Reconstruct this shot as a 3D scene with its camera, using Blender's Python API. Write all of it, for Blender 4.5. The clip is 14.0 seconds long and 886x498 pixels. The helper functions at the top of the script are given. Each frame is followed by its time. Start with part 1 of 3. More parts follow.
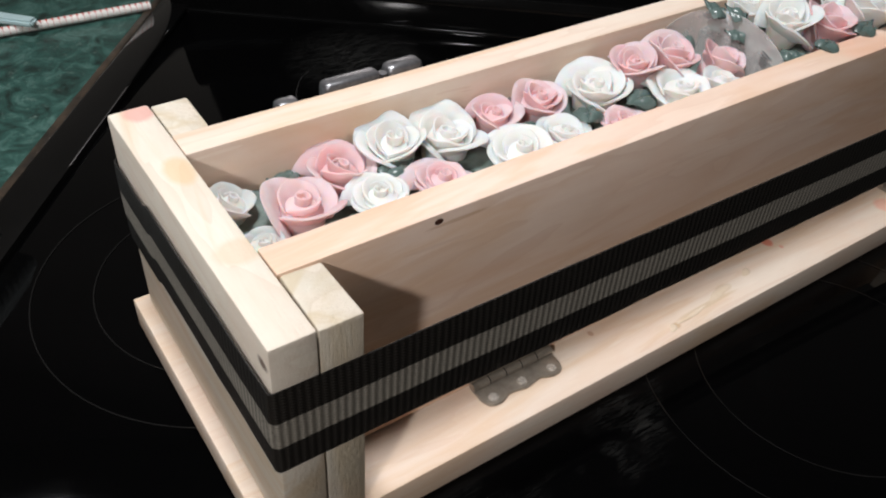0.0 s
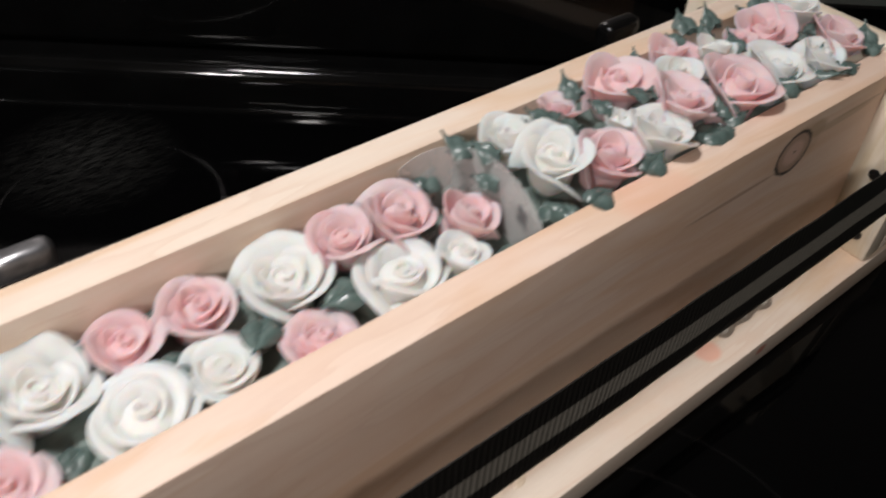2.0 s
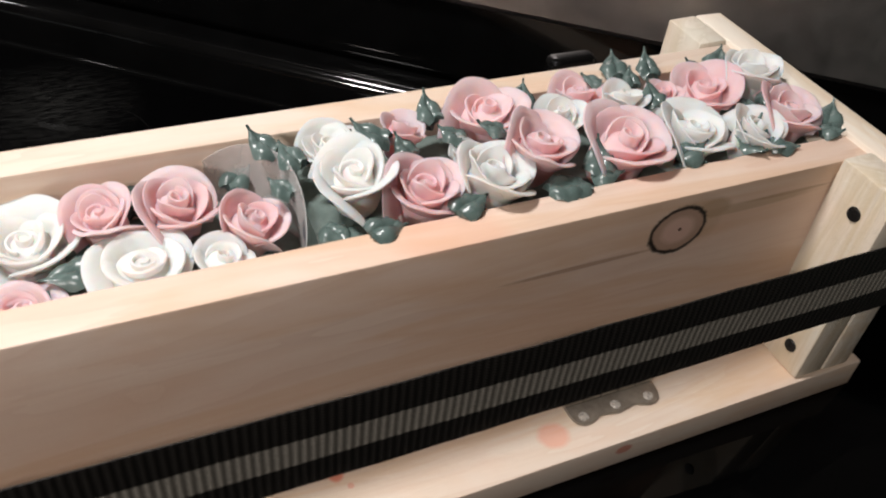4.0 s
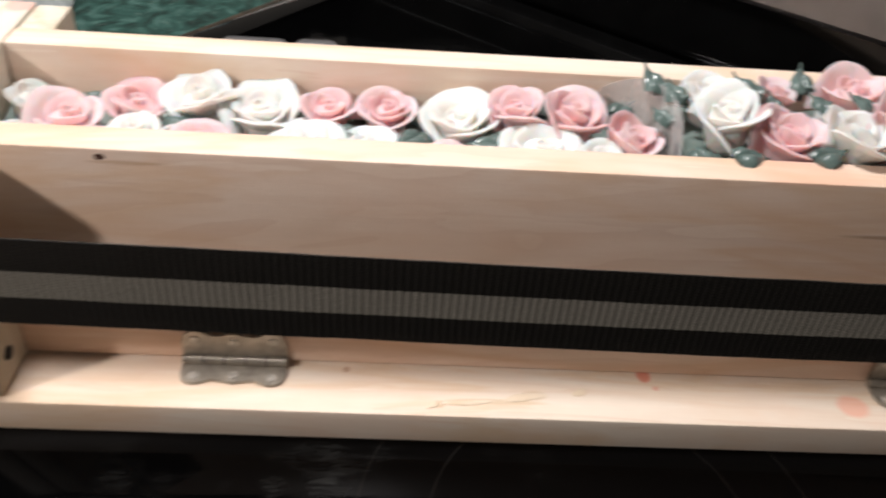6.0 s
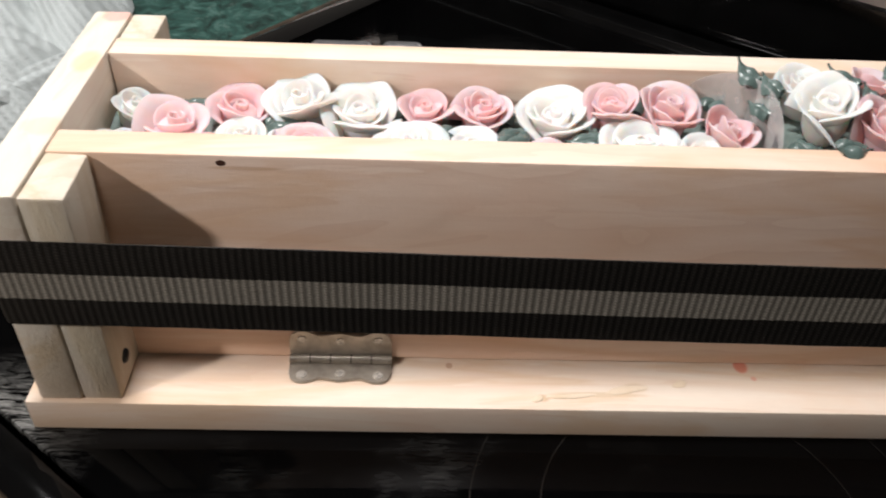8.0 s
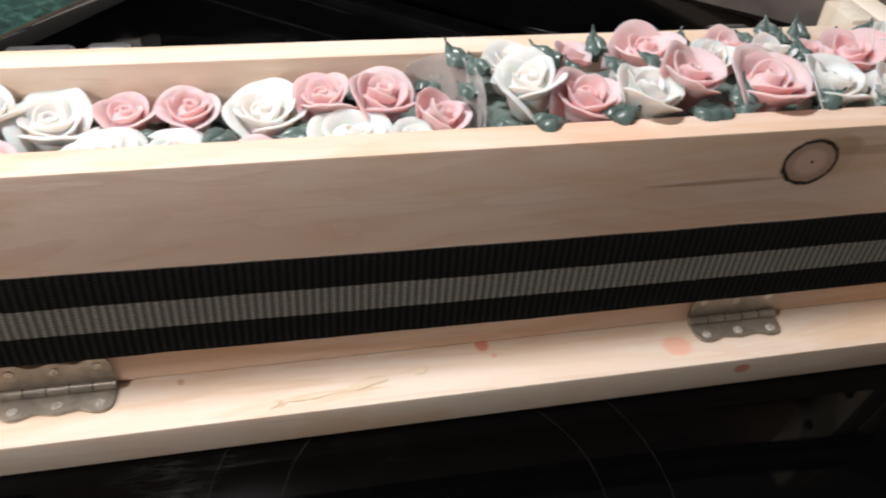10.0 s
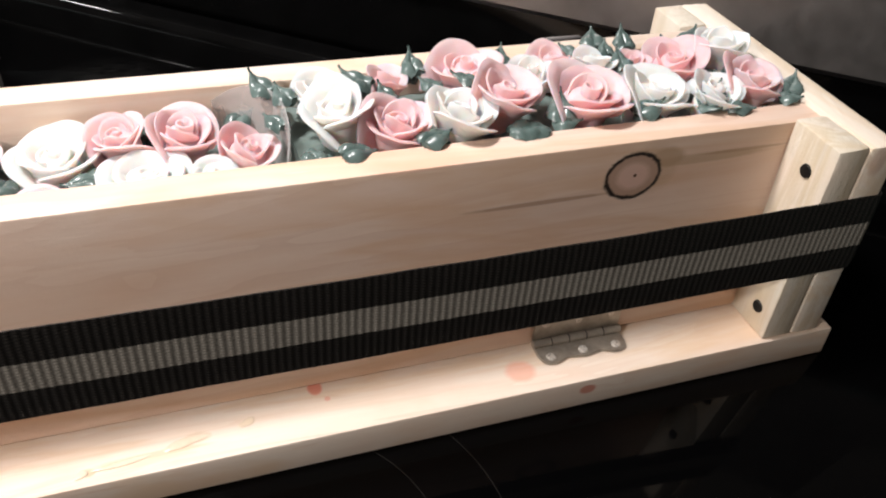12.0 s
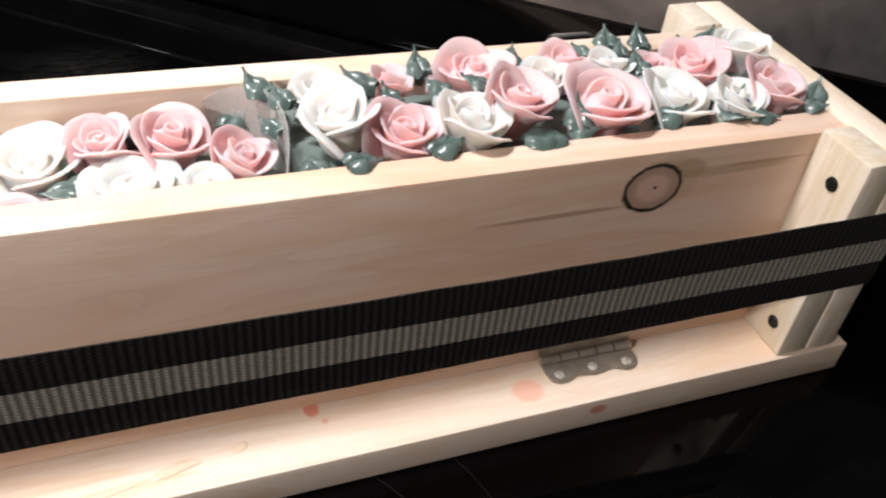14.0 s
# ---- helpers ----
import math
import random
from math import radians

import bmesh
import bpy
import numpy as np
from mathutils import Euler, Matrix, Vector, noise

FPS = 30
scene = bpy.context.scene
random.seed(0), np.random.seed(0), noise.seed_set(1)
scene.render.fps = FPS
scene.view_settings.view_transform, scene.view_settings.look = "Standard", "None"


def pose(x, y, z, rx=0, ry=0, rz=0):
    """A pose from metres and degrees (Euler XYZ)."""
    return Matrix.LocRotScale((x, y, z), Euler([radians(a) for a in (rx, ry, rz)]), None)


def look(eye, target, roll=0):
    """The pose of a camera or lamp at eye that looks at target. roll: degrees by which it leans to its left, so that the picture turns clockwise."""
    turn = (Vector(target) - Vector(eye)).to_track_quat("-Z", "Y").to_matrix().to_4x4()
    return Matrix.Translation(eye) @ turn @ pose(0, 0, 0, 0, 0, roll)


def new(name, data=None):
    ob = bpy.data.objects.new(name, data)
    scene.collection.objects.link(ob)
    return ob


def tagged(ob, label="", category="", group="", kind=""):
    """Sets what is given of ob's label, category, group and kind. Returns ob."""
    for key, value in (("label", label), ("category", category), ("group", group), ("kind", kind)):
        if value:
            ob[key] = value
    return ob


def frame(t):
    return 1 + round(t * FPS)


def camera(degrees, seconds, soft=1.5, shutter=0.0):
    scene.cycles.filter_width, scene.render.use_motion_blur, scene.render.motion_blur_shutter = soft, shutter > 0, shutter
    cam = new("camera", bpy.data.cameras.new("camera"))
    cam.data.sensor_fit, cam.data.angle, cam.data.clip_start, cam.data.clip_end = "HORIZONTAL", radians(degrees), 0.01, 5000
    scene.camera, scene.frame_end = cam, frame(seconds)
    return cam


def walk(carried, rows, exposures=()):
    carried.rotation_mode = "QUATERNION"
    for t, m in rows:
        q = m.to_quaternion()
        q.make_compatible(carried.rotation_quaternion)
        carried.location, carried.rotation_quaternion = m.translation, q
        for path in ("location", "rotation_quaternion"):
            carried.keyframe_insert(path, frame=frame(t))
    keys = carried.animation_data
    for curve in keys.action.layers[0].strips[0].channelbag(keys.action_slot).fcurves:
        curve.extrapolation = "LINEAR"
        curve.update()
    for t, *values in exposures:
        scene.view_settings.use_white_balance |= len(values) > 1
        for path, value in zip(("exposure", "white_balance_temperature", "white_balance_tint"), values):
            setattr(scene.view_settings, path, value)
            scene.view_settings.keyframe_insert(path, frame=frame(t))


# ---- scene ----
cam = camera(55.4, 14.0, soft=2.0, shutter=0.5)
PATH = [
    (0, (-0.074, -0.236, 0.374), (0.831, 0.99, -0.921), 3.9),
    (0.5, (-0.062, -0.224, 0.373), (0.842, 0.997, -0.927), 3.7),
    (1, (-0.031, -0.211, 0.37), (0.913, 0.977, -0.934), 4.1),
    (1.5, (0.032, -0.192, 0.361), (1.036, 0.958, -0.931), 5.8),
    (2, (0.136, -0.161, 0.387), (1.131, 0.931, -0.961), 4.7),
    (2.5, (0.189, -0.142, 0.385), (1.256, 0.914, -0.936), 2.7),
    (3, (0.223, -0.151, 0.385), (1.196, 0.944, -0.976), 3.9),
    (3.2, (0.247, -0.167, 0.379), (1.155, 0.992, -0.976), 5.1),
    (5.3, (0.307, -0.279, 0.363), (0.742, 1.174, -0.941), 5.9),
    (5.5, (0.28, -0.289, 0.356), (0.637, 1.197, -0.934), 5.9),
    (6, (0.23, -0.318, 0.354), (0.339, 1.238, -0.898), 5.0),
    (6.5, (0.19, -0.326, 0.356), (0.202, 1.229, -0.902), 4.4),
    (7, (0.168, -0.325, 0.356), (0.208, 1.221, -0.912), 4.6),
    (7.2, (0.165, -0.324, 0.357), (0.205, 1.225, -0.907), 4.0),
    (9.3, (0.229, -0.315, 0.358), (0.471, 1.206, -0.918), 2.8),
    (9.5, (0.231, -0.312, 0.357), (0.55, 1.19, -0.924), 4.2),
    (10, (0.254, -0.317, 0.357), (0.665, 1.174, -0.911), 5.1),
    (10.5, (0.282, -0.317, 0.356), (0.716, 1.156, -0.925), 4.1),
    (11, (0.297, -0.314, 0.356), (0.788, 1.148, -0.916), 4.8),
    (11.5, (0.309, -0.311, 0.357), (0.85, 1.147, -0.9), 5.1),
    (12, (0.314, -0.307, 0.357), (0.889, 1.154, -0.882), 4.9),
    (12.5, (0.318, -0.306, 0.362), (0.908, 1.166, -0.857), 4.9),
    (13, (0.322, -0.302, 0.362), (0.929, 1.165, -0.854), 4.7),
    (13.5, (0.323, -0.287, 0.36), (0.947, 1.136, -0.9), 5.4),
    (14, (0.309, -0.272, 0.352), (0.935, 1.14, -0.919), 7.0),
]
EXPOSURES = [(0, -1.26, 6200, 8), (1, -1.30, 6250, 8), (1.5, -1.38, 6400, 10), (2, -1.38, 6480, 10), (2.5, -1.22, 6500, 10), (3, -1.14, 6520, 10), (6, -0.87, 6500, 10), (9.5, -0.92, 6450, 10), (12, -0.56, 6500, 11), (14, -0.56, 6500, 11)]
walk(cam, [(t, look(eye, target, roll)) for t, eye, target, roll in PATH], EXPOSURES)

# ---- light ----
world = bpy.data.worlds.new("room_air")
scene.world = world
world.use_nodes = True
world.node_tree.nodes["Background"].inputs[0].default_value = (0.9, 0.85, 0.8, 1)
world.node_tree.nodes["Background"].inputs[1].default_value = 0.004


def lamp(name, eye, target, power, size, colour):
    data = bpy.data.lights.new(name, "AREA")
    data.shape, data.size, data.energy, data.color = "DISK", size, power, colour
    ob = new(name, data)
    ob.matrix_world = look(eye, target)
    return ob


lamp("kitchen_lamp", (-1.45, -1.00, 1.42), (0.2, 0.05, 0.1), 51, 0.15, (1.0, 0.93, 0.895))
lamp("ceiling_lamp", (0.0, 0.13, 1.1), (0.2, 0.06, 0.1), 26.5, 0.18, (1.0, 0.955, 0.945))
lamp("counter_lamp", (-0.65, 0.82, 1.14), (0.2, 0.06, 0.1), 4, 0.12, (1.0, 0.97, 0.95))

# ---- materials ----


def nodes_of(name):
    m = bpy.data.materials.new(name)
    m.use_nodes = True
    nt = m.node_tree
    return m, nt, nt.nodes["Principled BSDF"]


def node(nt, kind, **values):
    n = nt.nodes.new(kind)
    for key, value in values.items():
        n.inputs[key.replace("_", " ")].default_value = value
    return n


def ramp(nt, fac, stops):
    n = nt.nodes.new("ShaderNodeValToRGB")
    e = n.color_ramp.elements
    while len(e) < len(stops):
        e.new(0.5)
    for item, (at, colour) in zip(e, stops):
        item.position, item.color = at, (*colour, 1)
    nt.links.new(fac, n.inputs[0])
    return n.outputs[0]


def mixed(nt, fac, a, b, blend="MIX"):
    n = nt.nodes.new("ShaderNodeMix")
    n.data_type, n.blend_type = "RGBA", blend
    for socket, value in ((n.inputs[0], fac), (n.inputs[6], a), (n.inputs[7], b)):
        if isinstance(value, (int, float)):
            socket.default_value = value
        elif isinstance(value, tuple):
            socket.default_value = (*value, 1)
        else:
            nt.links.new(value, socket)
    return n.outputs[2]


def sums(nt, op, a, b=0.0, c=0.0, clamp=False):
    n = nt.nodes.new("ShaderNodeMath")
    n.operation, n.use_clamp = op, clamp
    for socket, value in zip(n.inputs, (a, b, c)):
        if isinstance(value, (int, float)):
            socket.default_value = value
        else:
            nt.links.new(value, socket)
    return n.outputs[0]


def coords(nt, scale=(1, 1, 1), shift=True):
    tc = nt.nodes.new("ShaderNodeTexCoord")
    mp = nt.nodes.new("ShaderNodeMapping")
    mp.inputs["Scale"].default_value = scale
    nt.links.new(tc.outputs["Object"], mp.inputs[0])
    if shift:
        info = nt.nodes.new("ShaderNodeObjectInfo")
        nt.links.new(sums(nt, "MULTIPLY", info.outputs["Random"], 7.0), mp.inputs["Location"])
    return tc.outputs["Object"], mp.outputs[0]


def noisy(nt, vector, scale, detail=4.0, rough=0.55, warp=0.0):
    n = node(nt, "ShaderNodeTexNoise", Scale=scale, Detail=detail, Roughness=rough, Distortion=warp)
    nt.links.new(vector, n.inputs["Vector"])
    return n.outputs[0]


def bumped(nt, bsdf, height, strength, distance):
    n = node(nt, "ShaderNodeBump", Strength=strength, Distance=distance)
    nt.links.new(height, n.inputs["Height"])
    nt.links.new(n.outputs[0], bsdf.inputs["Normal"])


def wood(name, along="x", light=(0.80, 0.69, 0.54), dark=(0.68, 0.51, 0.37), stains=(), rough=0.5, relief=0.25):
    """Bare pine, its grain running along one axis. stains: centre, radii, colour, strength."""
    m, nt, b = nodes_of(name)
    stretch = {"x": (0.12, 1, 1), "y": (1, 0.12, 1), "z": (1, 1, 0.12)}[along]
    place, grain = coords(nt, stretch)
    broad = noisy(nt, grain, 22, 3, 0.5, 1.2)
    rings = node(nt, "ShaderNodeTexNoise", Scale=60.0, Detail=2.0, Roughness=0.4, Distortion=2.0)
    nt.links.new(grain, rings.inputs["Vector"])
    lines = sums(nt, "FRACT", sums(nt, "MULTIPLY", broad, 7.0))
    lines = sums(nt, "POWER", lines, 3.0)
    fine = noisy(nt, grain, 700, 3, 0.6)
    fac = sums(nt, "ADD", sums(nt, "MULTIPLY", lines, 0.28), sums(nt, "MULTIPLY", rings.outputs[0], 0.38))
    colour = ramp(nt, fac, [(0.1, light), (0.75, dark)])
    colour = mixed(nt, sums(nt, "MULTIPLY", fine, 0.22), colour, tuple(c * 0.72 for c in dark))
    cloud = noisy(nt, place, 14, 3, 0.6)
    colour = mixed(nt, sums(nt, "MULTIPLY", ramp(nt, cloud, [(0.45, (0, 0, 0)), (0.75, (1, 1, 1))]), 0.40), colour, (0.78, 0.53, 0.40))
    streak = noisy(nt, grain, 34, 3, 0.5, 1.6)
    colour = mixed(nt, sums(nt, "MULTIPLY", ramp(nt, streak, [(0.48, (0, 0, 0)), (0.72, (1, 1, 1))]), 0.45), colour, tuple(c * k for c, k in zip(dark, (1.0, 0.92, 0.80))))
    flame = noisy(nt, grain, 15, 4, 0.55, 2.4)
    colour = mixed(nt, sums(nt, "MULTIPLY", ramp(nt, flame, [(0.48, (0, 0, 0)), (0.57, (1, 1, 1)), (0.66, (0.15, 0.15, 0.15))]), 0.5), colour, tuple(c * k for c, k in zip(dark, (0.97, 0.86, 0.66))))
    wobble = noisy(nt, place, 220, 5, 0.75)
    for centre, radii, tint, strength in stains:
        mp = nt.nodes.new("ShaderNodeMapping")
        mp.vector_type = "TEXTURE"
        mp.inputs["Location"].default_value, mp.inputs["Scale"].default_value = centre, radii
        nt.links.new(place, mp.inputs[0])
        length = nt.nodes.new("ShaderNodeVectorMath")
        length.operation = "LENGTH"
        nt.links.new(mp.outputs[0], length.inputs[0])
        d = sums(nt, "ADD", length.outputs["Value"], sums(nt, "MULTIPLY", sums(nt, "SUBTRACT", wobble, 0.5), 0.28))
        steep = 12.0 if strength == 1.0 else 3.0
        mask = sums(nt, "MULTIPLY_ADD", d, -steep, steep, clamp=True)
        colour = mixed(nt, sums(nt, "MULTIPLY", mask, strength), colour, tint)
    nt.links.new(colour, b.inputs["Base Color"])
    b.inputs["Roughness"].default_value = rough
    b.inputs["Specular IOR Level"].default_value = 0.3
    bumped(nt, b, sums(nt, "ADD", sums(nt, "MULTIPLY", fine, 0.7), wobble), relief, 0.0006)
    return m


def clay(name, pale, deep):
    """Matt sugar-paste petal that lets some light through."""
    m, nt, b = nodes_of(name)
    place, moved = coords(nt)
    info = nt.nodes.new("ShaderNodeObjectInfo")
    fac = sums(nt, "ADD", sums(nt, "MULTIPLY", noisy(nt, moved, 50, 3), 0.8), sums(nt, "MULTIPLY", info.outputs["Random"], 0.35))
    colour = ramp(nt, fac, [(0.3, deep), (0.8, pale)])
    nt.links.new(colour, b.inputs["Base Color"])
    b.inputs["Roughness"].default_value = 0.6
    b.inputs["Subsurface Weight"].default_value = 0.75
    b.inputs["Subsurface Radius"].default_value = (0.0075, 0.0046, 0.0036)
    b.inputs["Subsurface Scale"].default_value = 1.0
    b.inputs["Specular IOR Level"].default_value = 0.25
    bumped(nt, b, noisy(nt, moved, 300, 4), 0.3, 0.0006)
    glow = nt.nodes.new("ShaderNodeBsdfTranslucent")
    nt.links.new(colour, glow.inputs["Color"])
    both = nt.nodes.new("ShaderNodeMixShader")
    both.inputs[0].default_value = 0.28
    nt.links.new(b.outputs[0], both.inputs[1])
    nt.links.new(glow.outputs[0], both.inputs[2])
    nt.links.new(both.outputs[0], nt.nodes["Material Output"].inputs["Surface"])
    return m


def plain(name, colour, rough=0.5, metal=0.0, spots=None, scale=40, bump=0.1, spec=0.5):
    m, nt, b = nodes_of(name)
    place, moved = coords(nt)
    n = noisy(nt, moved, scale, 5, 0.6)
    other = spots or tuple(c * 0.75 for c in colour)
    nt.links.new(ramp(nt, n, [(0.35, other), (0.65, colour)]), b.inputs["Base Color"])
    nt.links.new(sums(nt, "MULTIPLY_ADD", noisy(nt, moved, scale * 3, 3), rough * 0.4, rough * 0.8), b.inputs["Roughness"])
    b.inputs["Metallic"].default_value = metal
    b.inputs["Specular IOR Level"].default_value = spec
    bumped(nt, b, n, bump, 0.001)
    return m


def glass_top():
    """Black glass ceramic, with rubbed patches along its front; their pale tint paints glare."""
    m, nt, b = nodes_of("black_ceramic_glass")
    place, moved = coords(nt, (1, 1, 1), False)
    smear = noisy(nt, place, 9, 5, 0.7, 1.5)
    fine = noisy(nt, place, 260, 4, 0.7)
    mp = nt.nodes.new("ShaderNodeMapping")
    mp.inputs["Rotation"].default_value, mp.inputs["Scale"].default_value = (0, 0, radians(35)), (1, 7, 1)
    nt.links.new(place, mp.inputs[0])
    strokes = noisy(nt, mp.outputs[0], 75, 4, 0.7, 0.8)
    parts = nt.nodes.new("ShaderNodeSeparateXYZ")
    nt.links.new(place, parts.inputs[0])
    # Scuff band at the front; its pale tint stands in for reflected glints.
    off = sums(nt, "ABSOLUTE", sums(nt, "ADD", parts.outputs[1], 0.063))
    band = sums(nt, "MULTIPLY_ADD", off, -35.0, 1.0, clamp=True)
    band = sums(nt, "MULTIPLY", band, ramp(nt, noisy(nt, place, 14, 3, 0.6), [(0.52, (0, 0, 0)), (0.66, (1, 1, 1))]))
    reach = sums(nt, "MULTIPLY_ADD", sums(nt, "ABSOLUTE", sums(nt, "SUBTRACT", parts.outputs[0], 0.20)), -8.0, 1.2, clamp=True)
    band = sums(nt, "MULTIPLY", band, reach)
    # Scuffed patch at the back, its bright haze put into the colour.
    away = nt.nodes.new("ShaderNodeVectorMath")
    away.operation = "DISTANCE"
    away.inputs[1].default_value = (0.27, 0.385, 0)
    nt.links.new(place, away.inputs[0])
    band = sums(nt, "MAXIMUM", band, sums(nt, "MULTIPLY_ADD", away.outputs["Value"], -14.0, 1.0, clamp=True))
    # Lamp reflection at the front-left corner, painted as a pale patch.
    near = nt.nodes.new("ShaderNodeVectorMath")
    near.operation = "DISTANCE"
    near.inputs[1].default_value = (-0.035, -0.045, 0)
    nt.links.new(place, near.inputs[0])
    corner_glare = sums(nt, "MULTIPLY_ADD", near.outputs["Value"], -15.0, 1.0, clamp=True)
    band = sums(nt, "MAXIMUM", band, corner_glare)
    rub_glare = sums(nt, "MULTIPLY", band, ramp(nt, strokes, [(0.42, (0, 0, 0)), (0.7, (1, 1, 1))]))
    # Pale tint in place of reflected light: faint on rubs, bright at the corner.
    glare_tint = mixed(nt, corner_glare, (0.03, 0.03, 0.028), (0.55, 0.55, 0.52))
    nt.links.new(mixed(nt, rub_glare, (0.001, 0.001, 0.0011), glare_tint), b.inputs["Base Color"])
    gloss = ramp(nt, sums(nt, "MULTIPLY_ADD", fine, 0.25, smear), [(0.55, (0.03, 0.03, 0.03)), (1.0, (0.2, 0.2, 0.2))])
    nt.links.new(mixed(nt, rub_glare, gloss, (0.38, 0.38, 0.38)), b.inputs["Roughness"])
    b.inputs["Specular IOR Level"].default_value = 0.11
    return m


def webbing():
    """Ribbed nylon webbing: black, with a grey stripe down the middle. The map runs along in metres and across from 0 to 1."""
    m, nt, b = nodes_of("striped_webbing")
    uv = nt.nodes.new("ShaderNodeUVMap")
    parts = nt.nodes.new("ShaderNodeSeparateXYZ")
    nt.links.new(uv.outputs[0], parts.inputs[0])
    s, w = parts.outputs[0], parts.outputs[1]
    rib = sums(nt, "SINE", sums(nt, "MULTIPLY", s, 2 * math.pi / 0.0036))
    cross = sums(nt, "SINE", sums(nt, "MULTIPLY_ADD", w, 2 * math.pi * 30, sums(nt, "MULTIPLY", s, 2 * math.pi / 0.0072)))
    weave = sums(nt, "MULTIPLY_ADD", sums(nt, "MULTIPLY_ADD", cross, 0.7, sums(nt, "MULTIPLY", rib, cross)), 0.6, sums(nt, "MULTIPLY", rib, 0.9))
    stripe = sums(nt, "LESS_THAN", sums(nt, "ABSOLUTE", sums(nt, "SUBTRACT", w, 0.49)), 0.155)
    place, moved = coords(nt, (1, 1, 1), False)
    fuzz = noisy(nt, place, 900, 3)
    black = mixed(nt, sums(nt, "MULTIPLY_ADD", weave, 0.22, sums(nt, "MULTIPLY", fuzz, 0.7), clamp=True), (0.003, 0.0028, 0.0025), (0.034, 0.030, 0.026))
    grey = mixed(nt, sums(nt, "MULTIPLY_ADD", weave, 0.26, sums(nt, "MULTIPLY", fuzz, 0.9), clamp=True), (0.085, 0.078, 0.065), (0.46, 0.43, 0.37))
    nt.links.new(mixed(nt, stripe, black, grey), b.inputs["Base Color"])
    b.inputs["Roughness"].default_value = 0.62
    b.inputs["Specular IOR Level"].default_value = 0.3
    bumped(nt, b, weave, 0.4, 0.0005)
    return m


def marble():
    m, nt, b = nodes_of("green_laminate")
    place, moved = coords(nt, (1, 1, 1), False)
    a = noisy(nt, place, 38, 8, 0.72, 1.0)
    c = noisy(nt, place, 110, 5, 0.7, 0.6)
    base = ramp(nt, a, [(0.36, (0.008, 0.018, 0.015)), (0.52, (0.025, 0.075, 0.062)), (0.7, (0.10, 0.19, 0.165))])
    nt.links.new(mixed(nt, ramp(nt, c, [(0.58, (0, 0, 0)), (0.72, (0.6, 0.6, 0.6))]), base, (0.16, 0.23, 0.20)), b.inputs["Base Color"])
    b.inputs["Roughness"].default_value = 0.35
    return m


def knit():
    m, nt, b = nodes_of("grey_knit_cotton")
    uv = nt.nodes.new("ShaderNodeUVMap")
    parts = nt.nodes.new("ShaderNodeSeparateXYZ")
    nt.links.new(uv.outputs[0], parts.inputs[0])
    rib = sums(nt, "SINE", sums(nt, "MULTIPLY", parts.outputs[0], 2 * math.pi / 0.0075))
    stitch = sums(nt, "SINE", sums(nt, "MULTIPLY_ADD", parts.outputs[1], 2 * math.pi / 0.0035, sums(nt, "MULTIPLY", rib, 1.6)))
    place, moved = coords(nt, (1, 1, 1), False)
    fuzz = noisy(nt, place, 700, 4, 0.7)
    h = sums(nt, "MULTIPLY_ADD", stitch, 0.35, rib)
    tone = sums(nt, "MULTIPLY_ADD", h, 0.07, sums(nt, "MULTIPLY_ADD", fuzz, 0.6, 0.25), clamp=True)
    nt.links.new(mixed(nt, tone, (0.22, 0.25, 0.25), (0.62, 0.67, 0.66)), b.inputs["Base Color"])
    b.inputs["Roughness"].default_value = 0.9
    b.inputs["Specular IOR Level"].default_value = 0.1
    bumped(nt, b, sums(nt, "MULTIPLY_ADD", h, 0.5, fuzz), 0.7, 0.0012)
    return m


RED = (0.70, 0.22, 0.14)
PINE_FRONT = wood("pine_front", "x", (0.82, 0.66, 0.545), (0.69, 0.50, 0.395), [
    ((0.097, 0, 0.142), (0.0024, 0.01, 0.0016), (0.05, 0.02, 0.012), 1.0),
    ((0.108, 0, 0.1395), (0.020, 0.01, 0.0012), (0.45, 0.27, 0.15), 0.5),
    ((0.484, 0, 0.1175), (0.045, 0.01, 0.0016), (0.35, 0.2, 0.12), 0.65),
    ((0.575, 0, 0.1315), (0.045, 0.01, 0.0035), (0.45, 0.30, 0.18), 0.6),
    ((0.553, 0, 0.1345), (0.012, 0.01, 0.007), (0.45, 0.30, 0.18), 0.7),
    ((0.545, 0, 0.1290), (0.017, 0.02, 0.0165), (0.50, 0.34, 0.22), 0.45),
    ((0.600, 0, 0.1335), (0.030, 0.02, 0.0012), (0.40, 0.25, 0.15), 0.6),
    ((0.535, 0, 0.1260), (0.0170, 0.02, 0.0146), (0.012, 0.008, 0.006), 1.0),
    ((0.535, 0, 0.1260), (0.0147, 0.02, 0.0123), (0.46, 0.31, 0.23), 1.0),
    ((0.535, 0, 0.1260), (0.011, 0.02, 0.0092), (0.68, 0.47, 0.39), 0.9),
    ((0.536, 0, 0.1262), (0.0011, 0.02, 0.0010), (0.10, 0.05, 0.03), 1.0),
    ((0.42, 0, 0.1465), (0.03, 0.03, 0.002), (0.80, 0.42, 0.30), 0.3),
])
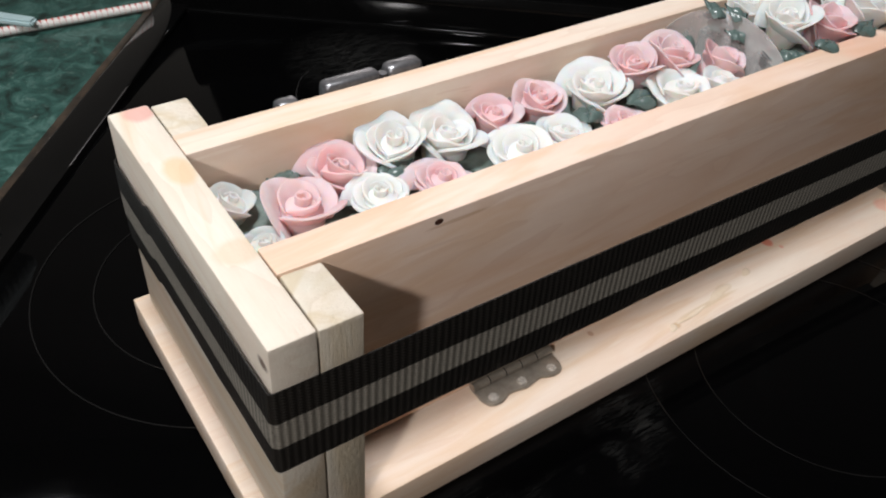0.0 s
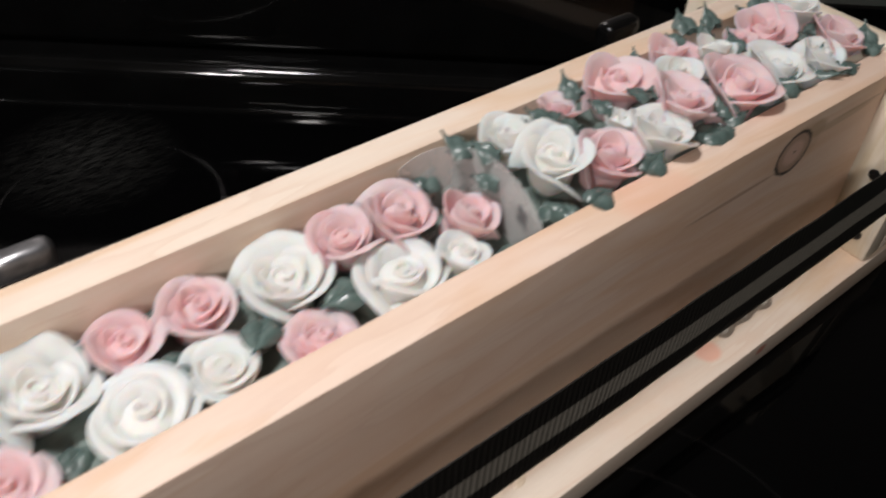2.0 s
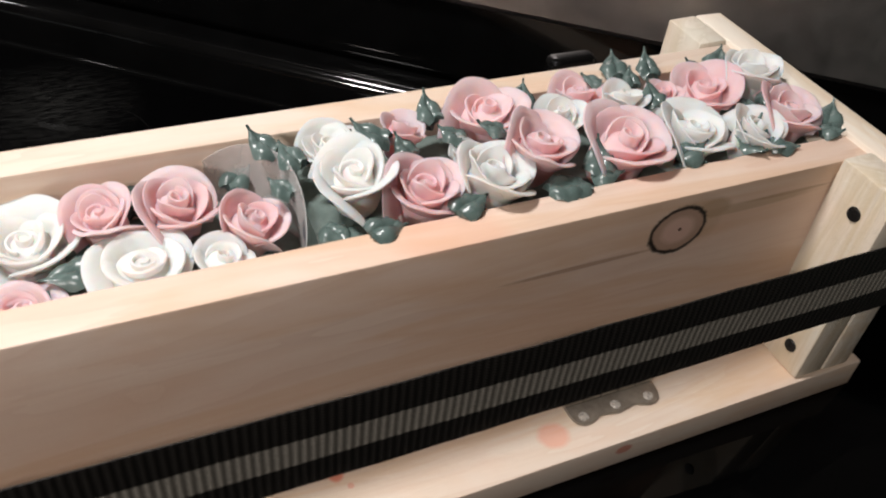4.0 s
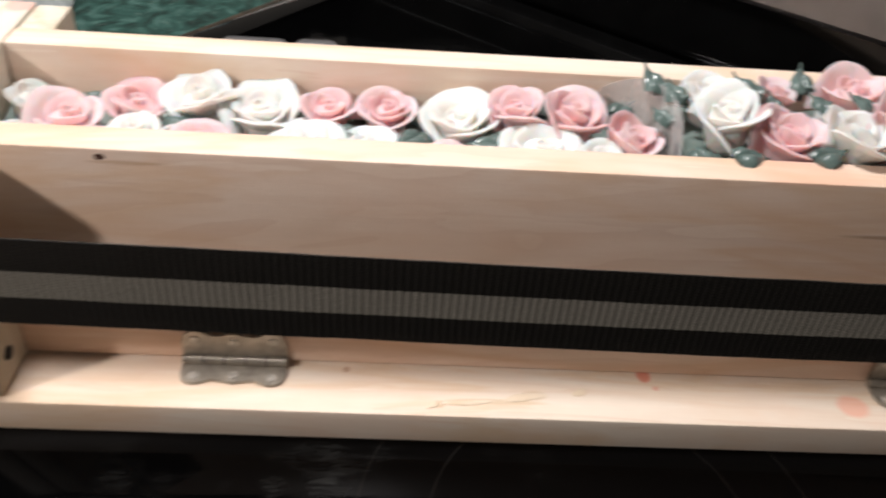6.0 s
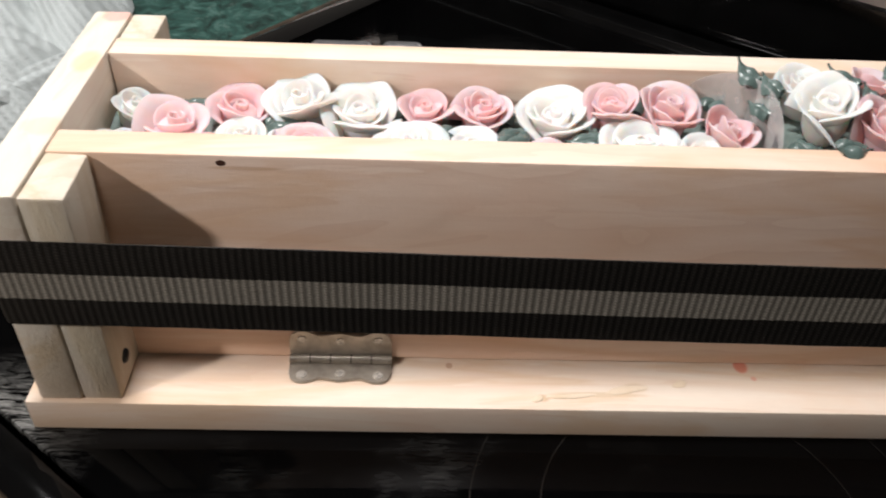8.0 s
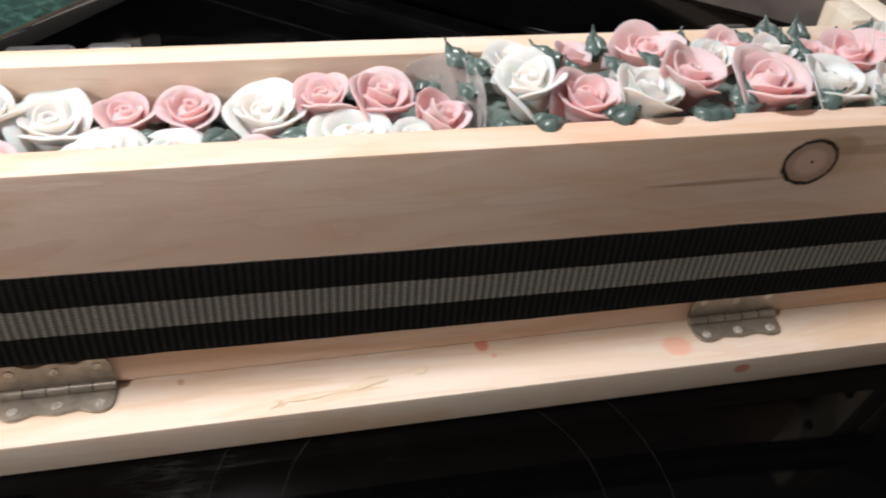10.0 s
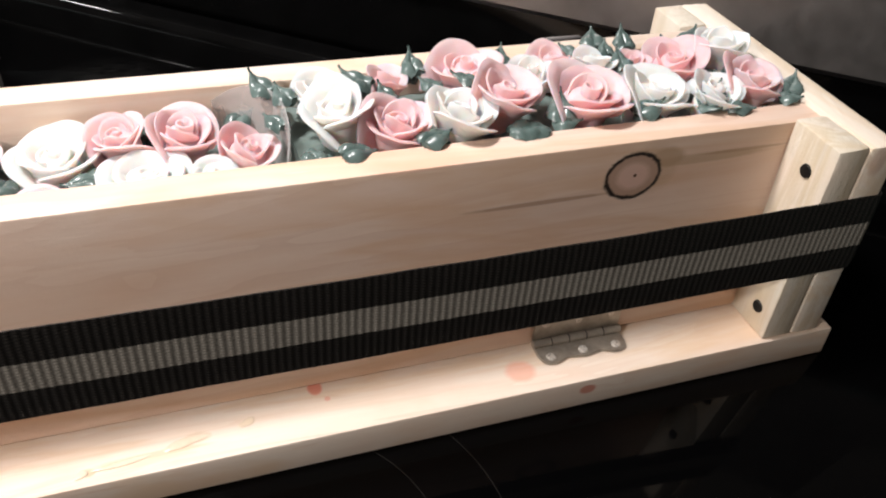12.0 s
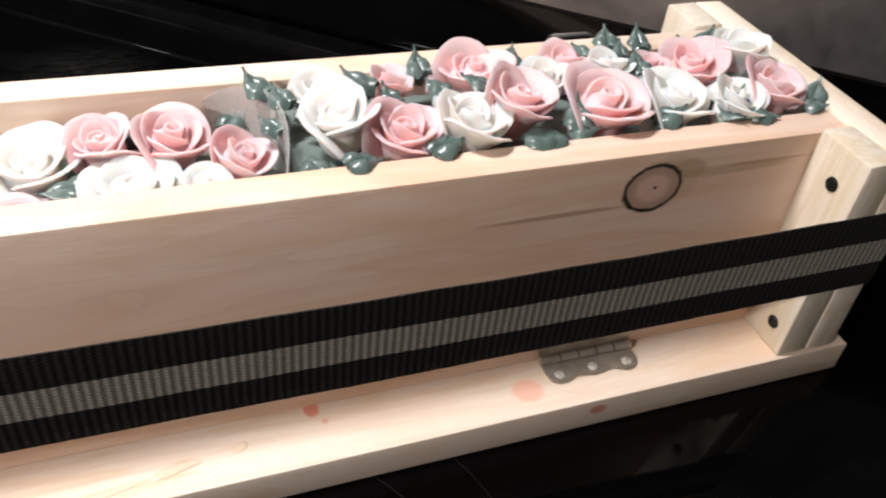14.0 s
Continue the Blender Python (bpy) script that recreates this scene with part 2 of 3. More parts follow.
PINE_BASE = wood("pine_base", "x", (0.81, 0.71, 0.60), (0.71, 0.55, 0.43), [
    ((0.367, -0.005, 0.019), (0.0045, 0.006, 0.004), RED, 0.85),
    ((0.372, -0.014, 0.019), (0.0020, 0.002, 0.002), RED, 0.5),
    ((0.206, -0.008, 0.019), (0.0022, 0.0025, 0.004), (0.5, 0.3, 0.2), 0.8),
    ((0.478, -0.022, 0.019), (0.010, 0.009, 0.004), (0.80, 0.35, 0.24), 0.6),
    ((0.513, -0.038, 0.012), (0.006, 0.006, 0.004), (0.55, 0.18, 0.12), 0.8),
    ((0.255, -0.030, 0.019), (0.004, 0.003, 0.003), (0.55, 0.38, 0.22), 0.7),
    ((0.285, -0.027, 0.019), (0.03, 0.0022, 0.003), (0.60, 0.45, 0.28), 0.6),
    ((0.305, -0.022, 0.019), (0.008, 0.004, 0.003), (0.60, 0.45, 0.28), 0.5),
])
PINE_SIDE = wood("pine_back", "x", (0.80, 0.69, 0.58), (0.69, 0.53, 0.42))
PINE_END = wood("pine_end", "y", (0.79, 0.74, 0.64), (0.67, 0.57, 0.46), [
    ((0.012, 0.142, 0.147), (0.009, 0.010, 0.01), (0.72, 0.30, 0.26), 0.6),
    ((0.012, 0.085, 0.147), (0.008, 0.014, 0.01), (0.72, 0.48, 0.24), 0.55),
    ((0.012, 0.020, 0.147), (0.012, 0.010, 0.006), (0.66, 0.46, 0.28), 0.4),
    ((0.0, -0.030, 0.135), (0.003, 0.006, 0.004), (0.10, 0.06, 0.04), 0.9),
    ((0.654, -0.036, 0.140), (0.006, 0.004, 0.010), (0.46, 0.30, 0.22), 0.6),
    ((0.654, -0.030, 0.030), (0.005, 0.012, 0.030), (0.50, 0.40, 0.28), 0.5),
    ((0.010, -0.036, 0.040), (0.012, 0.006, 0.030), (0.52, 0.42, 0.28), 0.45),
], rough=0.6, relief=0.6)
PINE_POST = wood("pine_post", "z", (0.70, 0.66, 0.565), (0.54, 0.48, 0.375), rough=0.75, relief=1.0)
WHITE_CLAY = clay("white_sugar_paste", (0.94, 0.93, 0.91), (0.93, 0.895, 0.845))
PINK_CLAY = clay("pink_sugar_paste", (0.95, 0.73, 0.74), (0.92, 0.55, 0.575))
LEAF = plain("glossy_green_icing", (0.105, 0.150, 0.138), 0.26, 0, (0.065, 0.098, 0.090), 90, 0.6)
FOAM = plain("dull_green_bed", (0.17, 0.22, 0.20), 0.6, 0, (0.11, 0.15, 0.135), 120, 0.6)
GLASS_BLACK = glass_top()
ENAMEL = plain("black_enamel", (0.003, 0.003, 0.003), 0.07, 0, (0.002, 0.002, 0.002), 30, 0.01, 0.25)
GRIME = plain("greasy_black_rim", (0.012, 0.010, 0.008), 0.35, 0, (0.06, 0.042, 0.028), 55, 0.3)
STEEL = plain("brushed_steel", (0.50, 0.47, 0.46), 0.35, 1.0, (0.42, 0.40, 0.39), 25, 0.03)
BRIGHT_NICKEL = plain("bright_nickel", (0.74, 0.70, 0.64), 0.28, 0.45, (0.60, 0.55, 0.48), 200, 0.1)
NICKEL = plain("antique_nickel", (0.50, 0.45, 0.38), 0.36, 0.7, (0.34, 0.30, 0.25), 120, 0.15)
BLACK_SCREW = plain("black_phosphate", (0.02, 0.02, 0.02), 0.4, 0.6, None, 300, 0.3)
STRAP = webbing()
BUCKLE = plain("grey_cast_buckle", (0.30, 0.30, 0.31), 0.32, 0.8, (0.20, 0.20, 0.21), 200, 0.2)
COUNTER = marble()
KNIT = knit()
PAINT = plain("wall_paint", (0.13, 0.118, 0.105), 0.8, 0, (0.115, 0.105, 0.092), 6, 0.05)
CEILING_PAINT = plain("ceiling_paint", (0.26, 0.25, 0.235), 0.9, 0, (0.24, 0.23, 0.215), 6, 0.05)
FLOOR = plain("tan_vinyl", (0.42, 0.34, 0.24), 0.5, 0, (0.33, 0.26, 0.18), 9, 0.05)
INK = plain("dark_print", (0.05, 0.05, 0.06), 0.6, 0)
STRAW = plain("white_paper", (0.75, 0.72, 0.68), 0.6, 0)
STRAW_RED = plain("red_print", (0.55, 0.10, 0.08), 0.6, 0)


def clear_plastic():
    m, nt, b = nodes_of("frosted_clear_plastic")
    b.inputs["Base Color"].default_value = (0.75, 0.74, 0.73, 1)
    place, moved = coords(nt, (1, 1, 1), False)
    nt.links.new(sums(nt, "MULTIPLY_ADD", noisy(nt, place, 60, 3), 0.22, 0.22), b.inputs["Alpha"])
    b.inputs["Roughness"].default_value = 0.22
    return m


CLEAR = clear_plastic()
CLEAR_BLUE = plain("pale_blue_plastic", (0.42, 0.55, 0.56), 0.25, 0, (0.34, 0.46, 0.48), 30, 0.05)

# ---- mesh helpers ----


def part(name, bm, material, parent=None, label="", smooth=True):
    me = bpy.data.meshes.new(name)
    bm.to_mesh(me)
    bm.free()
    me.materials.append(material)
    if smooth:
        me.polygons.foreach_set("use_smooth", [True] * len(me.polygons))
        me.set_sharp_from_angle(angle=radians(38))
    ob = new(name, me)
    if parent:
        ob.parent = parent
    return tagged(ob, label) if label else ob


def block(x0, x1, y0, y1, z0, z1, bevel=0.0012, segments=2):
    bm = bmesh.new()
    bmesh.ops.create_cube(bm, size=1)
    for v in bm.verts:
        v.co = ((x0 + x1) / 2 + v.co.x * (x1 - x0), (y0 + y1) / 2 + v.co.y * (y1 - y0), (z0 + z1) / 2 + v.co.z * (z1 - z0))
    if bevel:
        bmesh.ops.bevel(bm, geom=bm.edges[:], offset=bevel, segments=segments, affect="EDGES", profile=0.5)
    return bm


def worn(bm, amount, scale=60):
    """Uneven sawn faces: pushes the corners about a little."""
    for v in bm.verts:
        v.co += noise.noise_vector(v.co * scale) * amount
    return bm


def shell(points, thick):
    """A closed sheet of some thickness over a grid of points (rows, columns, 3)."""
    p = np.asarray(points, dtype=float)
    n, m, _ = p.shape
    normal = np.cross(np.gradient(p, axis=0), np.gradient(p, axis=1))
    normal /= np.linalg.norm(normal, axis=2, keepdims=True) + 1e-12
    th = np.full((n, m, 1), thick) if np.isscalar(thick) else np.asarray(thick)[..., None]
    bm = bmesh.new()
    top = [bm.verts.new(c) for c in (p + normal * th / 2).reshape(-1, 3)]
    low = [bm.verts.new(c) for c in (p - normal * th / 2).reshape(-1, 3)]
    for i in range(n - 1):
        for j in range(m - 1):
            a, b, c, d = i * m + j, i * m + j + 1, (i + 1) * m + j + 1, (i + 1) * m + j
            bm.faces.new((top[a], top[d], top[c], top[b]))
            bm.faces.new((low[a], low[b], low[c], low[d]))
    rim = [j for j in range(m)] + [i * m + m - 1 for i in range(1, n)] + [(n - 1) * m + j for j in range(m - 2, -1, -1)] + [i * m for i in range(n - 2, 0, -1)]
    for a, b in zip(rim, rim[1:] + rim[:1]):
        bm.faces.new((top[a], top[b], low[b], low[a]))
    bmesh.ops.recalc_face_normals(bm, faces=bm.faces[:])
    return bm


def slab(outline, low, high, axis="z", bevel=0.0):
    """A flat outline given thickness along one axis."""
    bm = bmesh.new()
    put = {"z": lambda a, b, h: (a, b, h), "y": lambda a, b, h: (a, h, b), "x": lambda a, b, h: (h, a, b)}[axis]
    face = bm.faces.new([bm.verts.new(put(a, b, low)) for a, b in outline])
    up = bmesh.ops.extrude_face_region(bm, geom=[face])
    delta = Vector(put(0, 0, high)) - Vector(put(0, 0, low))
    bmesh.ops.translate(bm, verts=[v for v in up["geom"] if isinstance(v, bmesh.types.BMVert)], vec=delta)
    bmesh.ops.recalc_face_normals(bm, faces=bm.faces[:])
    if bevel:
        bmesh.ops.bevel(bm, geom=bm.edges[:], offset=bevel, segments=2, affect="EDGES")
    return bm


def rod(a, b, radius, sides=16, taper=1.0):
    bm = bmesh.new()
    a, b = Vector(a), Vector(b)
    bmesh.ops.create_cone(bm, cap_ends=True, segments=sides, radius1=radius, radius2=radius * taper, depth=(b - a).length,
                          matrix=Matrix.Translation((a + b) / 2) @ (b - a).to_track_quat("Z", "Y").to_matrix().to_4x4())
    return bm


def thing(name, label, category, group="", at=(0, 0, 0)):
    ob = new(name)
    ob.empty_display_size = 0.01
    ob.location = at
    return tagged(ob, label, category, group)


# ---- the stove and the room; the stove stands at an angle to the box ----
SKEW = radians(-38.5)
CORNER = Vector((0.18, 0.54, 0))
STOVE = Matrix.Translation(CORNER + Vector((0, 0, -0.0012))) @ Matrix.Rotation(SKEW, 4, "Z")


def turned(bm):
    bmesh.ops.transform(bm, matrix=STOVE, verts=bm.verts[:])
    return bm


def extruded(profile, x0, x1):
    """A profile in (depth, height) drawn along the stove's width."""
    bm = slab(profile, x0, x1, "x")
    return turned(bm)


stove = thing("stove", "black glass-top electric stove with a steel-trimmed backguard", "stove")
part("cooktop_glass", turned(block(-0.012, 0.90, -0.575, 0.002, -0.012, 0.0, 0.002)), GLASS_BLACK, stove, "black ceramic glass, wiped and scuffed, lamp glare painted on")
part("side_rim", turned(block(-0.0435, -0.0125, -0.60, 0.03, -0.03, 0.004, 0.003)), ENAMEL, stove, "black enamel side rim")
part("rim_edge", turned(block(-0.0512, -0.0437, -0.60, 0.03, -0.03, 0.0025, 0.002)), GRIME, stove, "rim edge with brown grime")
part("rear_trim", turned(block(-0.012, 0.90, 0.0005, 0.0055, -0.01, 0.0035, 0.0015)), ENAMEL, stove)
part("front_trim", turned(block(-0.051, 0.90, -0.603, -0.5785, -0.03, 0.001, 0.004)), ENAMEL, stove)
part("oven_body", turned(block(-0.05, 0.89, -0.596, 0.08, -0.90, -0.0305, 0.004)), ENAMEL, stove)


def arc(cy, cz, r, a0, a1, n=8):
    return [(cy + r * math.cos(radians(a0 + (a1 - a0) * i / n)), cz + r * math.sin(radians(a0 + (a1 - a0) * i / n))) for i in range(n + 1)]


guard = part("backguard", extruded([(0.008, 0.0005)] + arc(0.020, 0.024, 0.012, 180, 70) + arc(0.046, 0.047, 0.012, 250, 190) + [(0.034, 0.103), (0.09, 0.103), (0.09, 0.0005)], -0.03, 0.90), ENAMEL, stove, "glossy black enamel with a rounded lower ledge")
part("control_panel", extruded([(0.030, 0.1032), (0.026, 0.108), (0.046, 0.30), (0.060, 0.31), (0.09, 0.31), (0.09, 0.1032)], -0.034, 0.904), STEEL, stove, "brushed steel panel")


def ring(cx, cy, r, width=0.0007):
    bm = bmesh.new()
    n = 72
    rows = [[bm.verts.new((cx + q * math.cos(2 * math.pi * i / n), cy + q * math.sin(2 * math.pi * i / n), 0.0004)) for i in range(n)] for q in (r, r + width)]
    for i in range(n):
        bm.faces.new((rows[0][i], rows[1][i], rows[1][(i + 1) % n], rows[0][(i + 1) % n]))
    return turned(bm)


RING_INK = plain("grey_burner_print", (0.006, 0.006, 0.006), 0.2, 0)
for cx, cy, r in ((0.135, -0.37, 0.122), (0.135, -0.37, 0.085), (0.51, -0.40, 0.08), (0.51, -0.40, 0.115), (0.2, -0.12, 0.075), (0.58, -0.13, 0.09)):
    part("burner_ring", ring(cx, cy, r), RING_INK, stove, "thin printed burner ring")

counter_left = tagged(part("countertop_left", turned(block(-1.5, -0.0515, -0.62, 0.13, -0.04, 0.0, 0.003)), COUNTER), "dark green marbled laminate countertop beside the stove", "countertop", kind="structure")
cabinet_left = tagged(part("base_cabinet_left", turned(block(-1.5, -0.0515, -0.58, 0.13, -0.90, -0.0405, 0.003)), PINE_SIDE), "wooden kitchen base cabinet under the countertop", "cabinet")
counter_right = tagged(part("countertop_right", turned(block(0.905, 1.6, -0.62, 0.13, -0.04, 0.0, 0.003)), COUNTER), "dark green marbled laminate countertop beside the stove", "countertop", kind="structure")
cabinet_right = tagged(part("base_cabinet_right", turned(block(0.905, 1.6, -0.58, 0.13, -0.90, -0.0405, 0.003)), PINE_SIDE), "wooden kitchen base cabinet under the countertop", "cabinet")
tagged(part("floor", turned(block(-1.7, 1.8, -3.4, 0.25, -0.95, -0.902, 0)), FLOOR), "tan vinyl kitchen floor", "floor", kind="structure")
tagged(part("ceiling", turned(block(-1.7, 1.8, -3.4, 0.25, 1.5, 1.55, 0)), CEILING_PAINT), "plain painted ceiling", "ceiling", kind="structure")
tagged(part("wall_north", turned(block(-1.7, 1.8, 0.132, 0.25, -0.9, 1.498, 0)), PAINT), "plain painted kitchen wall", "wall", kind="structure")
tagged(part("wall_south", turned(block(-1.7, 1.8, -3.4, -3.3, -0.9, 1.498, 0)), PAINT), "plain painted kitchen wall", "wall", kind="structure")
tagged(part("wall_west", turned(block(-1.7, -1.6, -3.298, 0.13, -0.9, 1.498, 0)), PAINT), "plain painted kitchen wall", "wall", kind="structure")
tagged(part("wall_east", turned(block(1.7, 1.8, -3.298, 0.13, -0.9, 1.498, 0)), PAINT), "plain painted kitchen wall", "wall", kind="structure")

# ---- the wooden box ----
T, ZB, H, D, W, L = 0.019, 0.0195, 0.1462, 0.036, 0.116, 0.666
DB = 0.032  # how far the ends stand out behind

box = thing("flower_box", "long unpainted pine flower box with hinged base board", "wooden box")
part("base_board", worn(block(-0.010, L + 0.0105, -D - 0.0018, W + D + 0.003, -0.0010, ZB, 0.0012), 0.0004), PINE_BASE, box, "pine base board with small red streaks")
LEAN = 0.0042
bm = block(T + 0.0002, L - T - 0.0002, 0, T, ZB + 0.0011, H, 0.0012)
for v in bm.verts:
    v.co.y -= LEAN * (H - v.co.z) / (H - ZB)
part("front_board", bm, PINE_FRONT, box, "pine board with a round dark knot")
part("back_board", block(T + 0.0002, L - T - 0.0002, W - T, W, ZB + 0.0003, H, 0.0012), PINE_SIDE, box)
part("end_board", worn(block(-0.0018, T, -D, W + DB, ZB + 0.0003, H + 0.0006, 0.0016), 0.0005), PINE_END, box)
part("end_board", worn(block(L - T, L, -D, W + DB, ZB + 0.0003, H + 0.0024, 0.0016), 0.0005), PINE_END, box)
part("inner_bottom", block(T + 0.0004, L - T - 0.0004, T + 0.0004, W - T - 0.0004, ZB + 0.0003, ZB + 0.010, 0), PINE_SIDE, box)
for x0, x1, up in ((T + 0.0006, 2 * T + 0.0010, -0.0006), (L - 2 * T - 0.0012, L - T - 0.0006, 0.0026)):
    part("corner_post", worn(block(x0, x1, -D + 0.0006, -0.0003, ZB + 0.0003, H + up, 0.0014), 0.0006), PINE_POST, box)
    part("corner_post", worn(block(x0, x1, W + 0.0003, W + DB - 0.0006, ZB + 0.0003, H + up, 0.0014), 0.0006), PINE_POST, box)


def screw_head(parent, centre, facing, radius, material, label):
    """A countersunk head with a cross recess, its face turned along facing."""
    bm = bmesh.new()
    bmesh.ops.create_cone(bm, cap_ends=True, segments=20, radius1=radius, radius2=radius * 0.82, depth=radius * 0.35)
    for turn in (0, 90):
        bmesh.ops.create_cube(bm, size=1, matrix=pose(0, 0, radius * 0.17, 0, 0, turn + 30) @ Matrix.Diagonal((radius * 1.1, radius * 0.24, radius * 0.1, 1)))
    bmesh.ops.transform(bm, verts=bm.verts[:], matrix=Matrix.Translation(centre) @ Vector(facing).to_track_quat("Z", "Y").to_matrix().to_4x4())
    part("screw", bm, material, parent, label)


XL, XR = 2 * T + 0.0012, L - 2 * T - 0.0014
for x, y, z, way in ((XR, -0.0195, 0.128, -1), (XR, -0.0235, 0.036, -1), (XR, -0.0170, 0.081, -1), (XL, -0.0200, 0.036, 1), (XR, W + 0.018, 0.126, -1), (XR, W + 0.018, 0.036, -1)):
    screw_head(box, (x, y, z), (way, 0, 0), 0.0043, BLACK_SCREW, "black countersunk screw")


def hinge(x0, x1):
    """A butt hinge with a scalloped leaf on the base and one on the board."""
    w, yk, zk, reach = x1 - x0, -LEAN - 0.0032, ZB + 0.0032, 0.0155
    h = part("hinge", rod((x0, yk, zk), (x1, yk, zk), 0.0025, 16), NICKEL, box, "antique nickel hinge")
    out = [(0, 0), (0, -0.55), (0.03, -0.85), (0.09, -0.98), (0.17, -0.99), (0.24, -0.90), (0.30, -0.80), (0.38, -0.84), (0.5, -0.93), (0.62, -0.84), (0.70, -0.80), (0.76, -0.90), (0.83, -0.99), (0.91, -0.98), (0.97, -0.85), (1, -0.55), (1, 0)]
    part("hinge_leaf", slab([(x0 + a * w, yk + b * reach) for a, b in out], ZB + 0.0002, ZB + 0.0017, "z", 0.0005), NICKEL, h)
    part("hinge_leaf", slab([(x0 + a * w, ZB + 0.004 - b * 0.0185) for a, b in out], -LEAN - 0.0017, -LEAN - 0.0002, "y", 0.0005), NICKEL, h)
    for k in (0.2, 0.4, 0.6, 0.8):
        part("knuckle_gap", rod((x0 + k * w - 0.0003, yk, zk), (x0 + k * w + 0.0003, yk, zk), 0.00256, 16), BLACK_SCREW, h)
    for k, b in ((0.13, 0.66), (0.5, 0.60), (0.87, 0.66)):
        screw_head(h, (x0 + k * w, yk - b * reach, ZB + 0.0019), (0, 0, 1), 0.0030, BRIGHT_NICKEL, "small bright nickel screw")
        screw_head(h, (x0 + k * w, -LEAN - 0.0019, ZB + 0.004 + b * 0.0185), (0, -1, 0), 0.0026, BRIGHT_NICKEL, "small bright nickel screw")


hinge(0.1205, 0.1750)
hinge(0.4912, 0.5460)

GLUE = plain("dried_wood_glue", (0.78, 0.66, 0.52), 0.14, 0, (0.72, 0.58, 0.42), 80, 0.2)


def glue_drip(x, y, rx, ry, turn):
    """A thin dried puddle of glue on the base board."""
    bm = bmesh.new()
    bmesh.ops.create_uvsphere(bm, u_segments=24, v_segments=8, radius=1)
    for v in bm.verts:
        a = math.atan2(v.co.y, v.co.x)
        k = 1 + 0.16 * math.sin(2 * a + turn) + 0.10 * math.sin(3 * a + x * 90)
        px, py = v.co.x * rx * k, v.co.y * ry * k
        v.co = (x + px * math.cos(turn) - py * math.sin(turn), y + px * math.sin(turn) + py * math.cos(turn), ZB + 0.0002 + v.co.z * 0.0006)
    part("glue_drip", bm, GLUE, box, "dried glossy glue")


for x, y, rx, ry, turn in ((0.300, -0.0235, 0.011, 0.0028, 0.12), (0.270, -0.0285, 0.013, 0.0016, 0.05), (0.252, -0.0305, 0.0032, 0.0024, 0.3), (0.330, -0.0190, 0.0042, 0.0026, 0.2)):
    glue_drip(x, y, rx, ry, turn)

# ---- the strap round the box ----


def strap_path():
    """Corner-rounded loop round the box: x, y and how far along."""
    x0, x1, y0, y1, r = -0.0042, L + 0.0022, -D - 0.0018, W + DB + 0.0018, 0.0035
    pts = []
    for cx, cy, a in ((x0 + r, y0 + r, 180), (x1 - r, y0 + r, 270), (x1 - r, y1 - r, 0), (x0 + r, y1 - r, 90)):
        for k in range(6):
            t = radians(a + 18 * k)
            pts.append((cx + r * math.cos(t), cy + r * math.sin(t)))
    full = []
    for (ax, ay), (bx, by) in zip(pts, pts[1:] + pts[:1]):
        n = max(1, int(math.hypot(bx - ax, by - ay) / 0.006))
        full += [(ax + (bx - ax) * i / n, ay + (by - ay) * i / n) for i in range(n)]
    return full + full[:1]


strap = thing("webbing_strap", "black webbing strap with a grey stripe, buckled round the box", "strap")
path = strap_path()
bm = bmesh.new()
uv = bm.loops.layers.uv.new("UVMap")
rows, along = [], 0.0
NC = 9
for i, (x, y) in enumerate(path):
    ax, ay = path[i - 1] if i else path[-2]
    bx, by = path[i + 1] if i + 1 < len(path) else path[1]
    tx, ty = bx - ax, by - ay
    d = math.hypot(tx, ty)
    nx, ny = ty / d, -tx / d
    if i:
        along += math.hypot(x - path[i - 1][0], y - path[i - 1][1])
    lift = 0.0006 * math.sin(x * 9 + 0.6) - 0.0014 * math.sin(math.pi * min(1, max(0, x / L))) - (0.004 if y > 0.1 else 0)
    side = []
    for face, off in ((0, 0.0), (1, -0.0016)):
        for k in range(NC):
            w = k / (NC - 1)
            edge = 0.0005 * abs(2 * w - 1) ** 6
            fray = 0.00025 * noise.noise(Vector((along * 420, w * 3, face))) if k in (0, NC - 1) else 0
            o = off - edge * (1 if face == 0 else -1) + 0.0004 * noise.noise(Vector((along * 30, w * 2, 1)))
            side.append((bm.verts.new((x + nx * o, y + ny * o, 0.0742 - 0.0075 * x + lift + fray + w * 0.0495)), along, w))
    rows.append(side)
for r0, r1 in zip(rows, rows[1:]):
    loops = [(k, k + 1) for k in range(NC - 1)] + [(NC + k + 1, NC + k) for k in range(NC - 1)] + [(NC - 1, 2 * NC - 1), (NC, 0)]
    for a, b in loops:
        f = bm.faces.new((r0[a][0], r1[a][0], r1[b][0], r0[b][0]))
        for loop, q in zip(f.loops, (r0[a], r1[a], r1[b], r0[b])):
            loop[uv].uv = (q[1], q[2])
bmesh.ops.recalc_face_normals(bm, faces=bm.faces[:])
part("webbing", bm, STRAP, strap)
